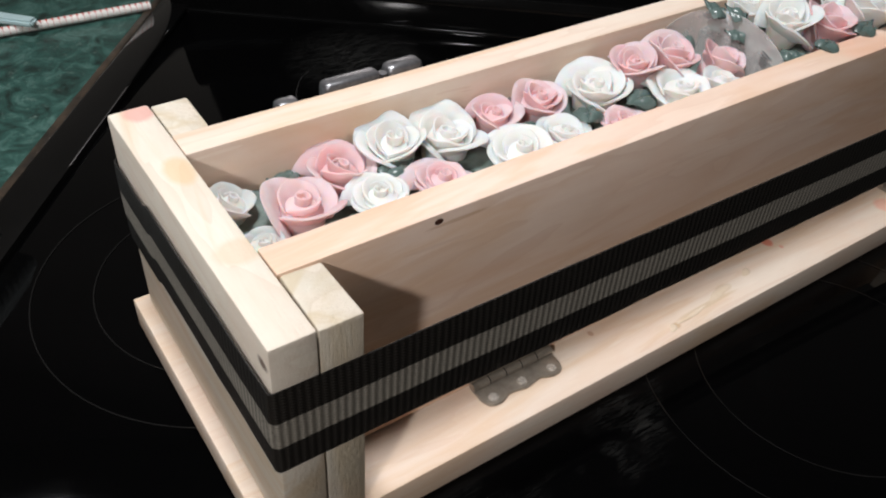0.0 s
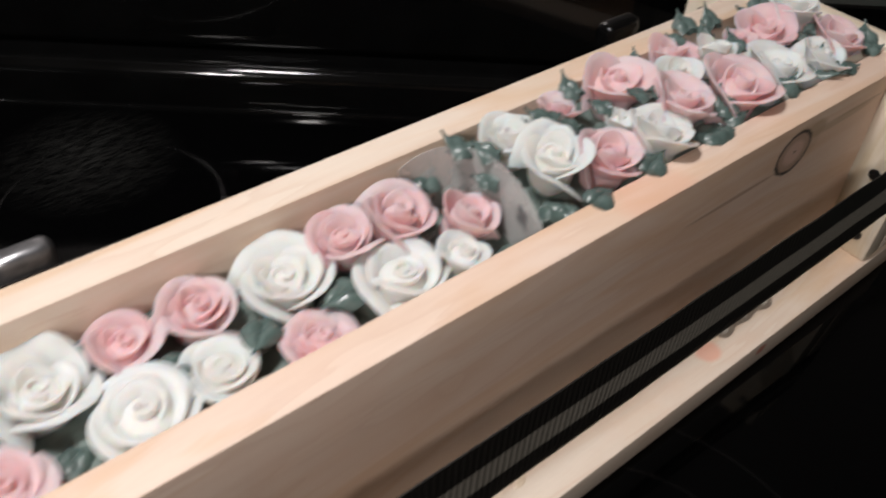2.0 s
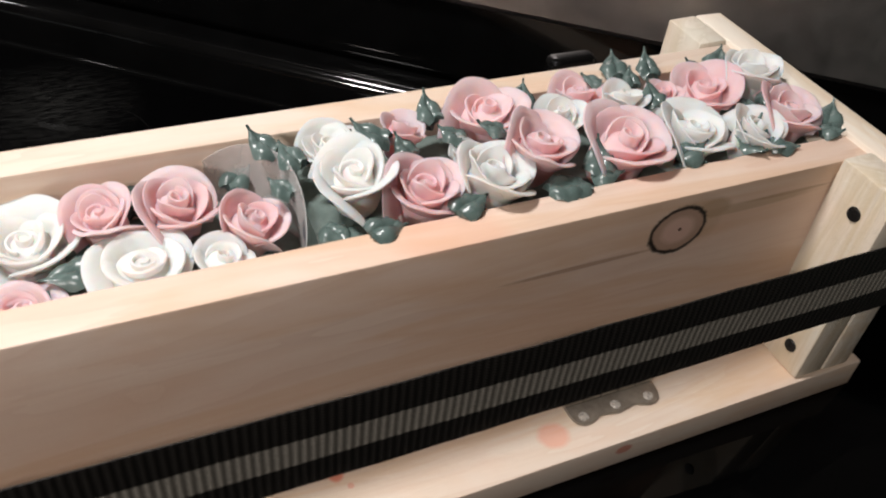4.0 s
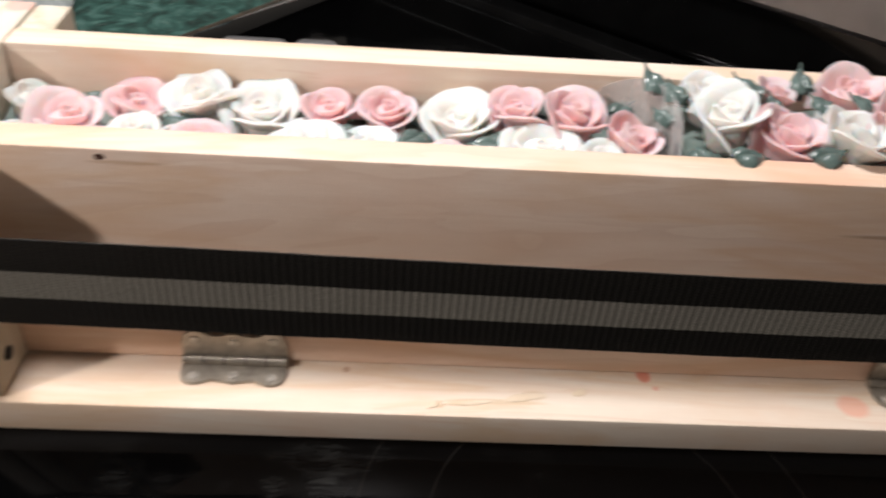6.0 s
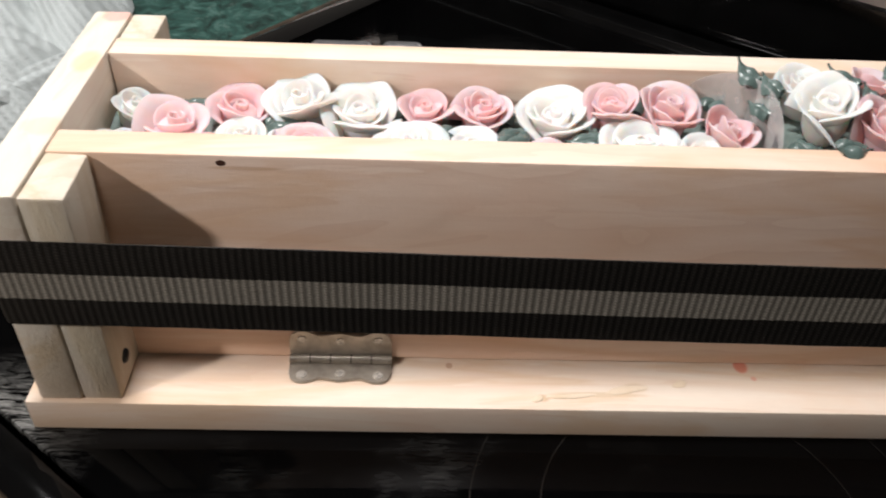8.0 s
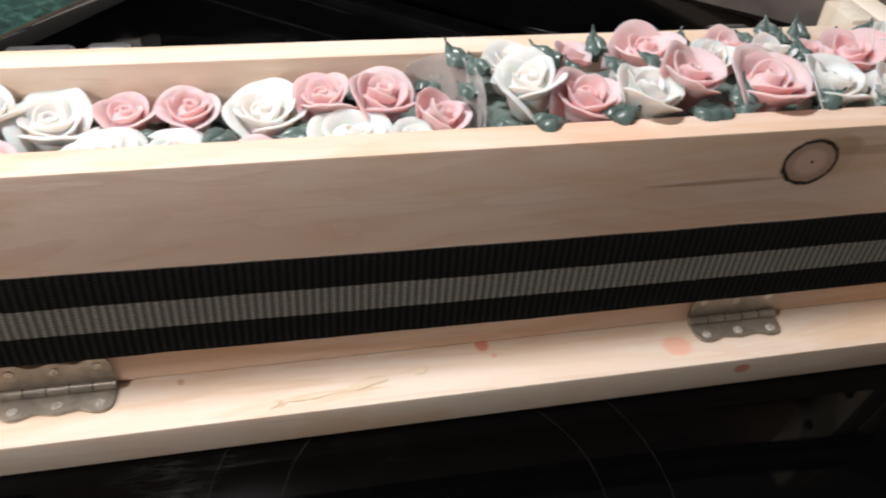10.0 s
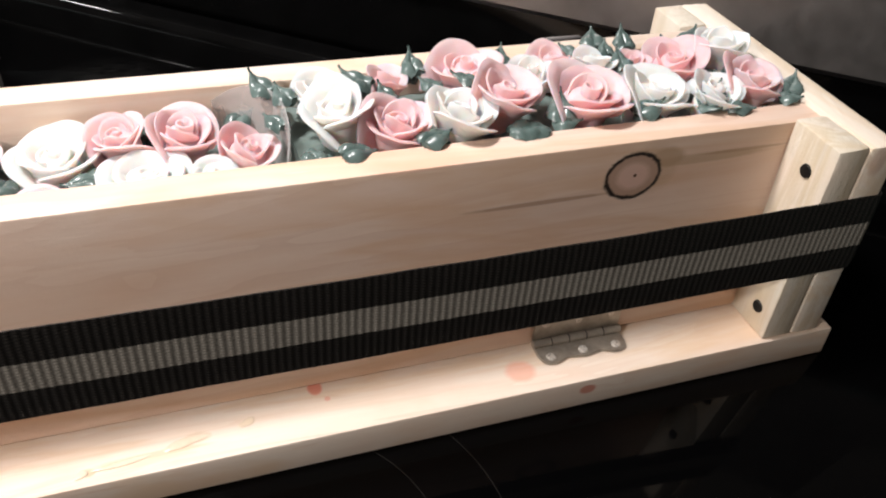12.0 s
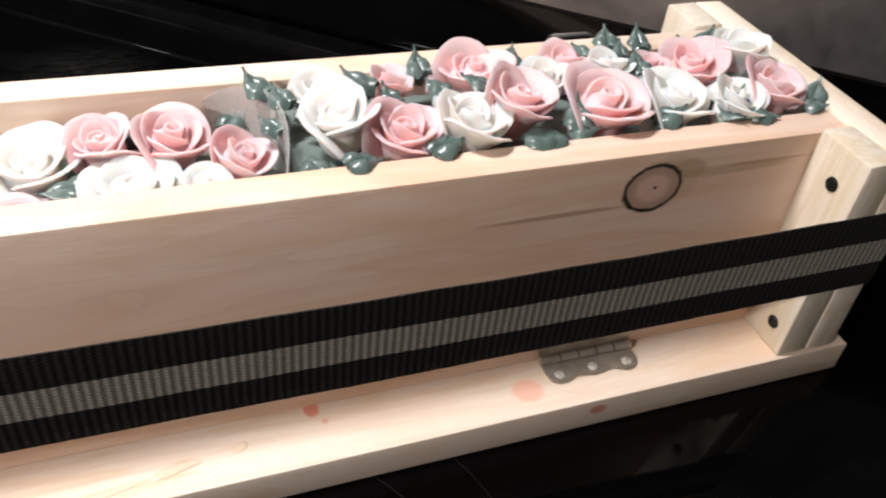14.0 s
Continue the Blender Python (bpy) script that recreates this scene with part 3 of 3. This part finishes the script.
# cam buckle at the back, with its lever and release tab
YB = W + DB + 0.0022
buckle = part("buckle", block(0.120, 0.158, YB, YB + 0.012, 0.074, 0.1275, 0.004, 3), BUCKLE, strap, "grey cast cam buckle")
part("lever", block(0.163, 0.189, YB + 0.001, YB + 0.014, 0.080, 0.1275, 0.005, 3), BUCKLE, buckle)
part("pin", rod((0.1605, YB + 0.005, 0.078), (0.1605, YB + 0.005, 0.124), 0.0030, 14), BUCKLE, buckle)
part("frame_loop", block(0.090, 0.104, YB, YB + 0.010, 0.076, 0.1235, 0.003, 3), BUCKLE, strap)
part("strap_end_loop", block(0.553, 0.586, YB, YB + 0.015, 0.080, 0.127, 0.0058, 5), ENAMEL, strap, "folded black strap end")

# ---- flowers ----
rng = random.Random(7)


def petal_grid(r0, h, theta, half, flare, curl, wave, wind, point=0.0, nv=12, nu=19):
    """One petal round the flower's axis: it climbs out of the cup, tucked in on one side and standing free on the other, and its lip rolls outwards."""
    ph, lean = rng.uniform(0, 6.28), rng.uniform(-0.07, 0.07)
    tip = rng.uniform(0.02, 0.10)
    g = np.zeros((nv, nu, 3))
    for i in range(nv):
        v = i / (nv - 1)
        for j in range(nu):
            u = 2 * j / (nu - 1) - 1
            a = theta + half * u * (0.55 + 0.45 * math.sin(math.pi / 2 * min(1, 1.15 * v)))
            top = 1 - 0.34 * abs(u) ** 2.6 + tip * math.exp(-(u * 5) ** 2) + lean * u
            lip = max(0.0, (v - 0.45) / 0.55) ** 2
            r = r0 * (0.30 + 0.70 * math.sin(math.pi / 2 * v) ** 0.9) * (1 + wind * u * (0.3 + 0.7 * v))
            r += flare * lip * (1 - 0.35 * u * u) + wave * v * v * math.sin(1.9 * u + ph)
            z = h * top * (v - curl * max(0.0, v - 0.72) ** 2 / 0.28) + wave * 0.7 * v * math.sin(2.6 * u + ph * 1.7)
            free = max(0.0, u - 0.35) / 0.65
            r += point * r0 * free ** 2 * v ** 2
            z -= 0.8 * point * h * free ** 2 * v
            g[i, j] = (r * math.cos(a), r * math.sin(a), z)
    return g


def paste(g, root, lip):
    """Thickness of a petal: full at its root, softly rounded off at its lip and sides."""
    n, m = g.shape[:2]
    t = np.linspace(root, lip, n)[:, None] * np.ones((1, m))
    t[-1] *= 0.5
    t[:, 0] *= 0.45
    t[:, -1] *= 0.45
    return t


def rose(at, R, colour, tall=1.0, spread=1.0, tilt=(0, 0), turn=0.0, word=""):
    """A sugar-paste rose whose heart stands at the given place: a rolled bud, then rings of petals that open outwards."""
    material = PINK_CLAY if colour == "pink" else WHITE_CLAY
    label = f"{'pale pink' if colour == 'pink' else 'creamy white'} sugar-paste rose{word}"
    ob = thing("rose", label, "flower", "roses in the box")
    R *= 0.97
    hh = R * 1.06 * tall
    ob.matrix_world = Matrix.Translation(Vector(at) - Vector((0, 0, 0.0015 if at[2] < 0.145 else 0))) @ Matrix.Rotation(radians(tilt[0] * 0.4), 4, "X") @ Matrix.Rotation(radians(tilt[1]), 4, "Y") @ Matrix.Rotation(turn, 4, "Z") @ Matrix.Translation((0, 0, -hh * 0.92))
    small = R < 0.0145
    start = rng.uniform(0, 6.28)
    # the bud: one petal rolled on itself, open on top
    n, turns = 28, rng.uniform(1.0, 1.35)
    g = np.zeros((9, n, 3))
    wide = rng.uniform(0.25, 0.32)
    for i in range(9):
        v = i / 8
        for j in range(n):
            s = j / (n - 1)
            r = R * (0.05 + (wide - 0.05) * s) * (0.85 + 0.15 * v + 0.10 * v ** 4)
            a = start + 2 * math.pi * turns * s
            g[i, j] = (r * math.cos(a), r * math.sin(a), hh * (0.2 + (0.70 + 0.08 * math.sin(2.6 * s + start)) * v))
    part("heart", shell(g, paste(g, R * 0.12, R * 0.08)), material, ob)
    # number, radius, height, half width, flare, curl of the lip
    kind = rng.random()
    if small:
        rings = ((1, 0.42, 1.00, 2.3, 0.08, 0.05), (3, 0.70, 0.95, 1.30, 0.22, 0.25))
    elif tall < 0.85:
        rings = ((1, 0.38, 1.00, 2.3, 0.10, 0.15), (3, 0.60, 0.96, 1.30, 0.20, 0.30), (3, 0.80, 0.80, 1.30, 0.24, 0.50))
    elif kind < 0.4:
        rings = ((2, 0.37, 1.00, 1.60, 0.09, 0.08), (3, 0.56, 0.98, 1.28, 0.18, 0.22), (3, 0.76, 0.98, 1.36, 0.28, 0.36))
    elif kind < 0.7:
        rings = ((1, 0.38, 1.00, 2.4, 0.09, 0.08), (2, 0.56, 0.99, 1.60, 0.18, 0.18), (3, 0.77, 1.00, 1.40, 0.26, 0.30))
    else:
        rings = ((2, 0.42, 1.00, 1.75, 0.12, 0.06), (3, 0.72, 1.02, 1.45, 0.26, 0.22))
    base = start
    for count, rr, hz, half, flare, curl in rings:
        base += rng.uniform(0.8, 1.2)
        for k in range(count):
            theta = base + 2 * math.pi * k / count + rng.uniform(-0.18, 0.18)
            outer = rr > 0.7
            g = petal_grid(R * rr * rng.uniform(0.95, 1.05), hh * hz * rng.uniform(0.90, 1.05), theta, half * rng.uniform(0.94, 1.06), R * flare * (spread if outer else 1) * rng.uniform(0.75, 1.25), curl, R * (0.065 if outer else 0.03), rng.uniform(0.09, 0.15), rng.choice((0.0, 0.25, 0.42)) if outer else 0.0)
            part("petal", shell(g, paste(g, R * 0.16, R * (0.085 if tall < 0.85 else 0.072))), material, ob)
    # the cone of paste that the petals are wrapped on
    bm = bmesh.new()
    bmesh.ops.create_uvsphere(bm, u_segments=18, v_segments=10, radius=1)
    for v in bm.verts:
        v.co = (v.co.x * R * 0.64, v.co.y * R * 0.64, hh * 0.30 + v.co.z * (hh * 0.46 if v.co.z > 0 else R * 1.0))
    part("cup", bm, material, ob)
    return ob


def leaf(at, length, heading, rise, width=0.55, curl=0.0):
    """A piped icing leaf: two full lobes at its root, a groove, and a drawn-out tip that turns up."""
    nv, nu = 14, 11
    g = np.zeros((nv, nu, 3))
    ph = rng.uniform(0, 6.28)
    for i in range(nv):
        s = i / (nv - 1)
        w = width * length * 0.5 * (math.sin(math.pi * min(1, s * 1.02 + 0.10)) ** 0.8 * (1 - s) ** 0.55 * 1.55 + 0.015)
        for j in range(nu):
            t = 2 * j / (nu - 1) - 1
            z = rise * length * s ** 2.1 + w * (0.55 * (1 - t * t) ** 0.5 - 0.30 * math.exp(-(t * 4) ** 2)) + 0.06 * length * math.sin(13 * s + ph + 2.5 * t) * (1 - s) * (0.4 + abs(t))
            g[i, j] = (s * length * (1 - 0.25 * rise * s), t * w + curl * length * s * s, z)
    thick = np.repeat(np.linspace(0.0034, 0.0012, nv)[:, None], nu, axis=1)
    ob = tagged(part("icing_leaf", shell(g, thick), LEAF), "glossy grey-green icing leaf with a pointed tip", "leaf", "leaves between the roses")
    ob.matrix_world = Matrix.Translation(at) @ Matrix.Rotation(heading, 4, "Z")
    return ob


def bed(x0, x1, z):
    nx, ny = int((x1 - x0) / 0.004), 18
    bm = bmesh.new()
    grid = [[bm.verts.new((x0 + (x1 - x0) * i / nx, T + 0.0006 + (W - 2 * T - 0.0012) * j / ny, z + 0.004 * noise.noise(Vector((i * 0.35, j * 0.35, z * 90))))) for j in range(ny + 1)] for i in range(nx + 1)]
    for i in range(nx):
        for j in range(ny):
            bm.faces.new((grid[i][j], grid[i + 1][j], grid[i + 1][j + 1], grid[i][j + 1]))
    edge = [e for e in bm.edges if e.is_boundary]
    down = bmesh.ops.extrude_edge_only(bm, edges=edge)
    for v in down["geom"]:
        if isinstance(v, bmesh.types.BMVert):
            v.co.z = ZB + 0.0105
    return tagged(part("flower_bed", bm, FOAM), "dull green bed that the sugar flowers sit in", "flower bed")


bed(T + 0.0006, 0.372, 0.113)
bed(0.3725, L - T - 0.0006, 0.131)

P, Q = "pink", "white"
# x, y, heart height, radius, colour, tallness, spread, tilt
ROSES_LOW = [
    (0.034, 0.083, 0.128, 0.0140, Q, 1.1, 0.9, (16, 12)),
    (0.033, 0.046, 0.127, 0.0125, Q, 0.9, 0.7, (1, 5)),
    (0.060, 0.062, 0.131, 0.0200, P, 0.9, 1.2, (4, 4)),
    (0.091, 0.078, 0.131, 0.0185, P, 1.1, 0.9, (20, 4)),
    (0.096, 0.050, 0.130, 0.0170, Q, 0.8, 0.7, (8, -4)),
    (0.131, 0.045, 0.130, 0.0178, P, 0.8, 0.9, (4, 8)),
    (0.122, 0.080, 0.136, 0.0190, Q, 1.1, 0.9, (22, -6)),
    (0.156, 0.077, 0.132, 0.0208, Q, 0.95, 1.1, (18, 6)),
    (0.190, 0.081, 0.131, 0.0160, P, 0.9, 0.9, (18, 0)),
    (0.182, 0.046, 0.131, 0.0205, Q, 0.78, 0.9, (10, -4)),
    (0.222, 0.080, 0.133, 0.0172, P, 1, 0.9, (20, 4)),
    (0.216, 0.048, 0.130, 0.0175, Q, 0.78, 0.9, (8, 4)),
    (0.259, 0.073, 0.135, 0.0215, Q, 0.95, 1.0, (16, -4)),
    (0.256, 0.040, 0.128, 0.0180, P, 0.7, 1.0, (-4, 6)),
    (0.289, 0.074, 0.142, 0.0158, P, 1.2, 0.9, (18, -10)),
    (0.302, 0.045, 0.136, 0.0210, Q, 0.8, 0.9, (10, 2)),
    (0.321, 0.072, 0.142, 0.0190, P, 1.1, 0.8, (22, 6)),
    (0.334, 0.041, 0.133, 0.0145, Q, 0.8, 0.9, (4, 8)),
    (0.352, 0.057, 0.137, 0.0172, P, 1.1, 0.7, (28, 16)),
]
ROSES_HIGH = [
    (0.390, 0.076, 0.154, 0.0168, Q, 1.2, 0.9, (14, -8)),
    (0.391, 0.047, 0.160, 0.0185, Q, 1.15, 1.0, (20, -8)),
    (0.421, 0.035, 0.155, 0.0185, P, 1.2, 0.9, (30, 4)),
    (0.452, 0.031, 0.160, 0.0195, Q, 1.2, 0.9, (18, 12)),
    (0.449, 0.055, 0.152, 0.0100, Q, 1.2, 0.6, (8, 0)),
    (0.427, 0.078, 0.155, 0.0130, P, 1.2, 0.7, (12, 10)),
    (0.468, 0.076, 0.160, 0.0200, P, 1.1, 0.9, (24, -4)),
    (0.480, 0.040, 0.164, 0.0185, P, 1.2, 1.0, (24, 12)),
    (0.500, 0.061, 0.160, 0.0140, Q, 1.2, 0.8, (14, -10)),
    (0.522, 0.035, 0.160, 0.0222, P, 1.1, 1.0, (26, 6)),
    (0.525, 0.084, 0.155, 0.0155, P, 1, 1.0, (6, 6)),
    (0.541, 0.066, 0.161, 0.0138, Q, 1.2, 0.7, (16, 10)),
    (0.592, 0.068, 0.157, 0.0195, P, 1, 1.1, (16, -6)),
    (0.565, 0.067, 0.157, 0.0118, P, 1.2, 0.7, (18, 0)),
    (0.565, 0.038, 0.156, 0.0205, Q, 1.0, 1.1, (20, 12)),
    (0.624, 0.070, 0.163, 0.0172, Q, 1.2, 0.9, (12, 4)),
    (0.598, 0.029, 0.156, 0.0160, Q, 1.15, 1.0, (18, 10)),
    (0.626, 0.037, 0.157, 0.0190, P, 1.1, 1.0, (22, 10)),
]
for i, (x, y, z, r, c, tall, spread, tilt) in enumerate(ROSES_LOW + ROSES_HIGH):
    word = " pressed low in the box" if tall < 0.85 else (" standing above the rim" if i >= len(ROSES_LOW) else "")
    rose((x, y, z), r, c, tall, spread, tilt, 0.0, word)

# x, y, root height, length, heading in degrees, rise
LEAVES = [
    (0.060, 0.087, 0.118, 0.026, 20, 0.25), (0.070, 0.089, 0.118, 0.022, 160, 0.2), (0.030, 0.065, 0.112, 0.022, 250, 0.1), (0.058, 0.042, 0.112, 0.024, 200, 0.1),
    (0.072, 0.037, 0.110, 0.022, -20, 0.15), (0.112, 0.063, 0.114, 0.024, 250, 0.2), (0.148, 0.085, 0.116, 0.030, 62, 0.9), (0.170, 0.091, 0.118, 0.022, 20, 0.4),
    (0.205, 0.089, 0.118, 0.024, 30, 0.4), (0.156, 0.053, 0.114, 0.022, 260, 0.2), (0.240, 0.087, 0.118, 0.024, 160, 0.2), (0.118, 0.091, 0.116, 0.020, 160, 0.2),
    (0.240, 0.059, 0.118, 0.024, 200, 0.2), (0.272, 0.057, 0.118, 0.026, 240, 0.2), (0.305, 0.087, 0.122, 0.022, 90, 0.3), (0.324, 0.059, 0.120, 0.020, 20, 0.2),
    (0.322, 0.033, 0.116, 0.024, 200, 0.1), (0.352, 0.033, 0.118, 0.024, 10, 0.1), (0.345, 0.087, 0.128, 0.024, 30, 0.4), (0.212, 0.057, 0.116, 0.022, 300, 0.1),
    (0.372, 0.085, 0.142, 0.026, 170, 0.5), (0.378, 0.081, 0.140, 0.020, 40, 0.3), (0.414, 0.073, 0.148, 0.028, 160, 0.5), (0.424, 0.061, 0.148, 0.022, 110, 0.8),
    (0.440, 0.083, 0.146, 0.020, 90, 0.8), (0.450, 0.063, 0.150, 0.024, 130, 0.5), (0.480, 0.085, 0.150, 0.022, 30, 0.5), (0.488, 0.071, 0.150, 0.022, -20, 0.4),
    (0.476, 0.061, 0.152, 0.020, 240, 0.5), (0.542, 0.089, 0.150, 0.022, 150, 0.5), (0.558, 0.083, 0.150, 0.020, 80, 0.8), (0.606, 0.083, 0.150, 0.026, 120, 0.5),
    (0.618, 0.051, 0.150, 0.024, 10, 0.5), (0.634, 0.023, 0.147, 0.022, -30, 0.4), (0.642, 0.027, 0.147, 0.018, 20, 0.5), (0.588, 0.025, 0.146, 0.024, 270, 0.6),
    (0.548, 0.027, 0.145, 0.024, -40, 0.2), (0.500, 0.027, 0.145, 0.026, -20, 0.4), (0.480, 0.025, 0.143, 0.024, -60, 0.1), (0.432, 0.025, 0.145, 0.020, -50, 0.3),
    (0.398, 0.023, 0.146, 0.016, -80, 0.0), (0.375, 0.035, 0.138, 0.026, -60, 0.05), (0.384, 0.031, 0.138, 0.022, -100, 0.05), (0.368, 0.059, 0.140, 0.020, 120, 0.4),
    (0.560, 0.049, 0.146, 0.022, 200, 0.3), (0.612, 0.057, 0.148, 0.020, 240, 0.3),
    (0.366, 0.077, 0.149, 0.026, 130, 0.7), (0.443, 0.080, 0.151, 0.028, 100, 0.8), (0.414, 0.066, 0.154, 0.034, 150, 0.5), (0.555, 0.095, 0.149, 0.032, 60, 0.5),
    (0.574, 0.090, 0.150, 0.026, 80, 0.9), (0.611, 0.084, 0.152, 0.032, 40, 0.5), (0.556, 0.058, 0.153, 0.028, 90, 0.8), (0.486, 0.076, 0.153, 0.030, 60, 0.6),
    (0.466, 0.056, 0.157, 0.024, 170, 0.6), (0.474, 0.022, 0.146, 0.034, -10, 0.2), (0.492, 0.021, 0.146, 0.030, 190, 0.15), (0.503, 0.024, 0.147, 0.032, 70, 0.8),
    (0.545, 0.023, 0.147, 0.032, 20, 0.5), (0.590, 0.022, 0.147, 0.034, 60, 0.6), (0.598, 0.019, 0.147, 0.026, -10, 0.2), (0.640, 0.026, 0.147, 0.032, 30, 0.6),
    (0.388, 0.018, 0.1465, 0.030, 0, 0.0), (0.427, 0.019, 0.147, 0.030, 20, 0.4), (0.374, 0.066, 0.149, 0.028, 120, 0.5), (0.300, 0.086, 0.126, 0.030, 60, 0.4),
    (0.284, 0.054, 0.124, 0.032, 190, 0.2), (0.107, 0.064, 0.122, 0.030, 20, 0.2), (0.206, 0.062, 0.122, 0.028, 200, 0.3), (0.240, 0.060, 0.124, 0.030, 240, 0.3),
]
for x, y, z, length, heading, rise in LEAVES:
    leaf((x, y, z - 0.001), length * (0.70 if x < 0.37 else 0.60), radians(heading), rise * 0.85, 0.62, rng.uniform(-0.2, 0.2))

# ---- bent clear plastic disc stood between the low and the high flowers ----
disc = thing("plastic_disc", "thin bent clear plastic disc stood among the flowers", "plastic disc")


def disc_point(s, v, out=0.0):
    """Along the bent sheet from the back board to the front one, and from its foot to its round top edge."""
    a, b, c, d = ((1 - s) ** 3, 3 * s * (1 - s) ** 2, 3 * s * s * (1 - s), s ** 3)
    x = 0.337 * a + 0.366 * b + 0.378 * c + 0.362 * d
    y = 0.0965 * a + 0.092 * b + 0.060 * c + 0.0200 * d
    top = 0.114 + 0.0385 * math.sqrt(max(0.0, 1 - (1.55 * (s - 0.50)) ** 2))
    return (x - out, y - out * 0.5, 0.112 + (top - 0.112) * v)


part("sheet", shell([[disc_point(j / 30, i / 10) for j in range(31)] for i in range(11)], 0.0005), CLEAR, disc)
for k in range(5):
    s0, s1, v0 = 0.79, 0.87 - 0.02 * (k % 2), 0.50 + 0.055 * k
    part("print", shell([[disc_point(s0 + (s1 - s0) * j / 6, v0 + 0.018 * i, 0.0006) for j in range(7)] for i in range(2)], 0.0002), INK, disc, "line of small dark print")

# ---- what lies on the counter ----
cloth = thing("knit_cloth", "crumpled pale grey knitted cotton cloth on the countertop", "cloth")


def knit_part(name, grid, thick, label=""):
    bm = shell(grid, thick)
    layer = bm.loops.layers.uv.new("UVMap")
    for f in bm.faces:
        for lp in f.loops:
            c = lp.vert.co
            lp[layer].uv = (c.x * 0.85 + c.y * 0.5 + c.z * 0.6, c.y * 0.85 - c.x * 0.5)
    return part(name, bm, KNIT, cloth, label)


nx, ny = 110, 90
g = np.zeros((ny, nx, 3))
for i in range(ny):
    for j in range(nx):
        a, b = j / (nx - 1), i / (ny - 1)
        x = -0.46 + 0.372 * a + 0.018 * math.sin(5 * b) + 0.012 * noise.noise(Vector((b * 6, 2, 0)))
        y = 0.222 + 0.33 * b - 0.05 * (1 - a) + 0.014 * noise.noise(Vector((a * 7, 3, 1)))
        edge = min(1, 8 * min(a, 1 - a, b, 1 - b)) ** 0.6
        fold = abs(noise.noise(Vector((a * 4.0 + b * 1.5, b * 2.2 - a, 4))))
        z = 0.005 + edge * (0.024 + 0.045 * fold + 0.010 * noise.noise(Vector((a * 9, b * 9, 1))))
        g[i, j] = (x, y, z)
knit_part("cloth", g, 0.004)
# an open cuff at the cloth's edge, and its seam
g = np.zeros((14, 40, 3))
for i in range(14):
    s = i / 13
    for j in range(40):
        t = 2 * math.pi * j / 39
        r = 0.021 - 0.004 * s + 0.0022 * math.sin(3 * t + 1) + 0.0012 * math.sin(7 * t)
        g[i, j] = (-0.134 + 0.055 * s + r * 1.25 * math.cos(t) * 0.8, 0.222 + 0.075 * s + r * 0.55 * math.cos(t), 0.0235 + 0.006 * s + r * math.sin(t))
knit_part("cuff", g, 0.003, "open ribbed cuff")

straw = thing("paper_straw", "thin white paper straw with red print on the countertop", "straw")
SA, SB = Vector((-0.045, 0.575, 0.0045)), Vector((0.141, 0.566, 0.0045))
part("tube", rod(SA, SB, 0.0042, 16), STRAW, straw)
for k in range(34):
    c = SA.lerp(SB, (k + 0.5) / 34)
    part("stripe", rod(c - Vector((0.0009, 0, 0)), c + Vector((0.0009, 0.0003, 0)), 0.00435, 12), STRAW_RED, straw)

# a clear bluish plastic handle leaning over the straw
tool = thing("plastic_spatula", "clear bluish plastic spatula handle on the countertop", "spatula")
part("handle", slab([(-0.060, 0.640), (-0.050, 0.632), (0.030, 0.556), (0.038, 0.566), (-0.040, 0.646)], 0.0095, 0.0155, "z", 0.002), CLEAR_BLUE, tool)
part("blade", slab([(-0.060, 0.640), (-0.040, 0.646), (-0.080, 0.700), (-0.105, 0.680)], 0.0005, 0.0165, "z", 0.002), CLEAR_BLUE, tool)
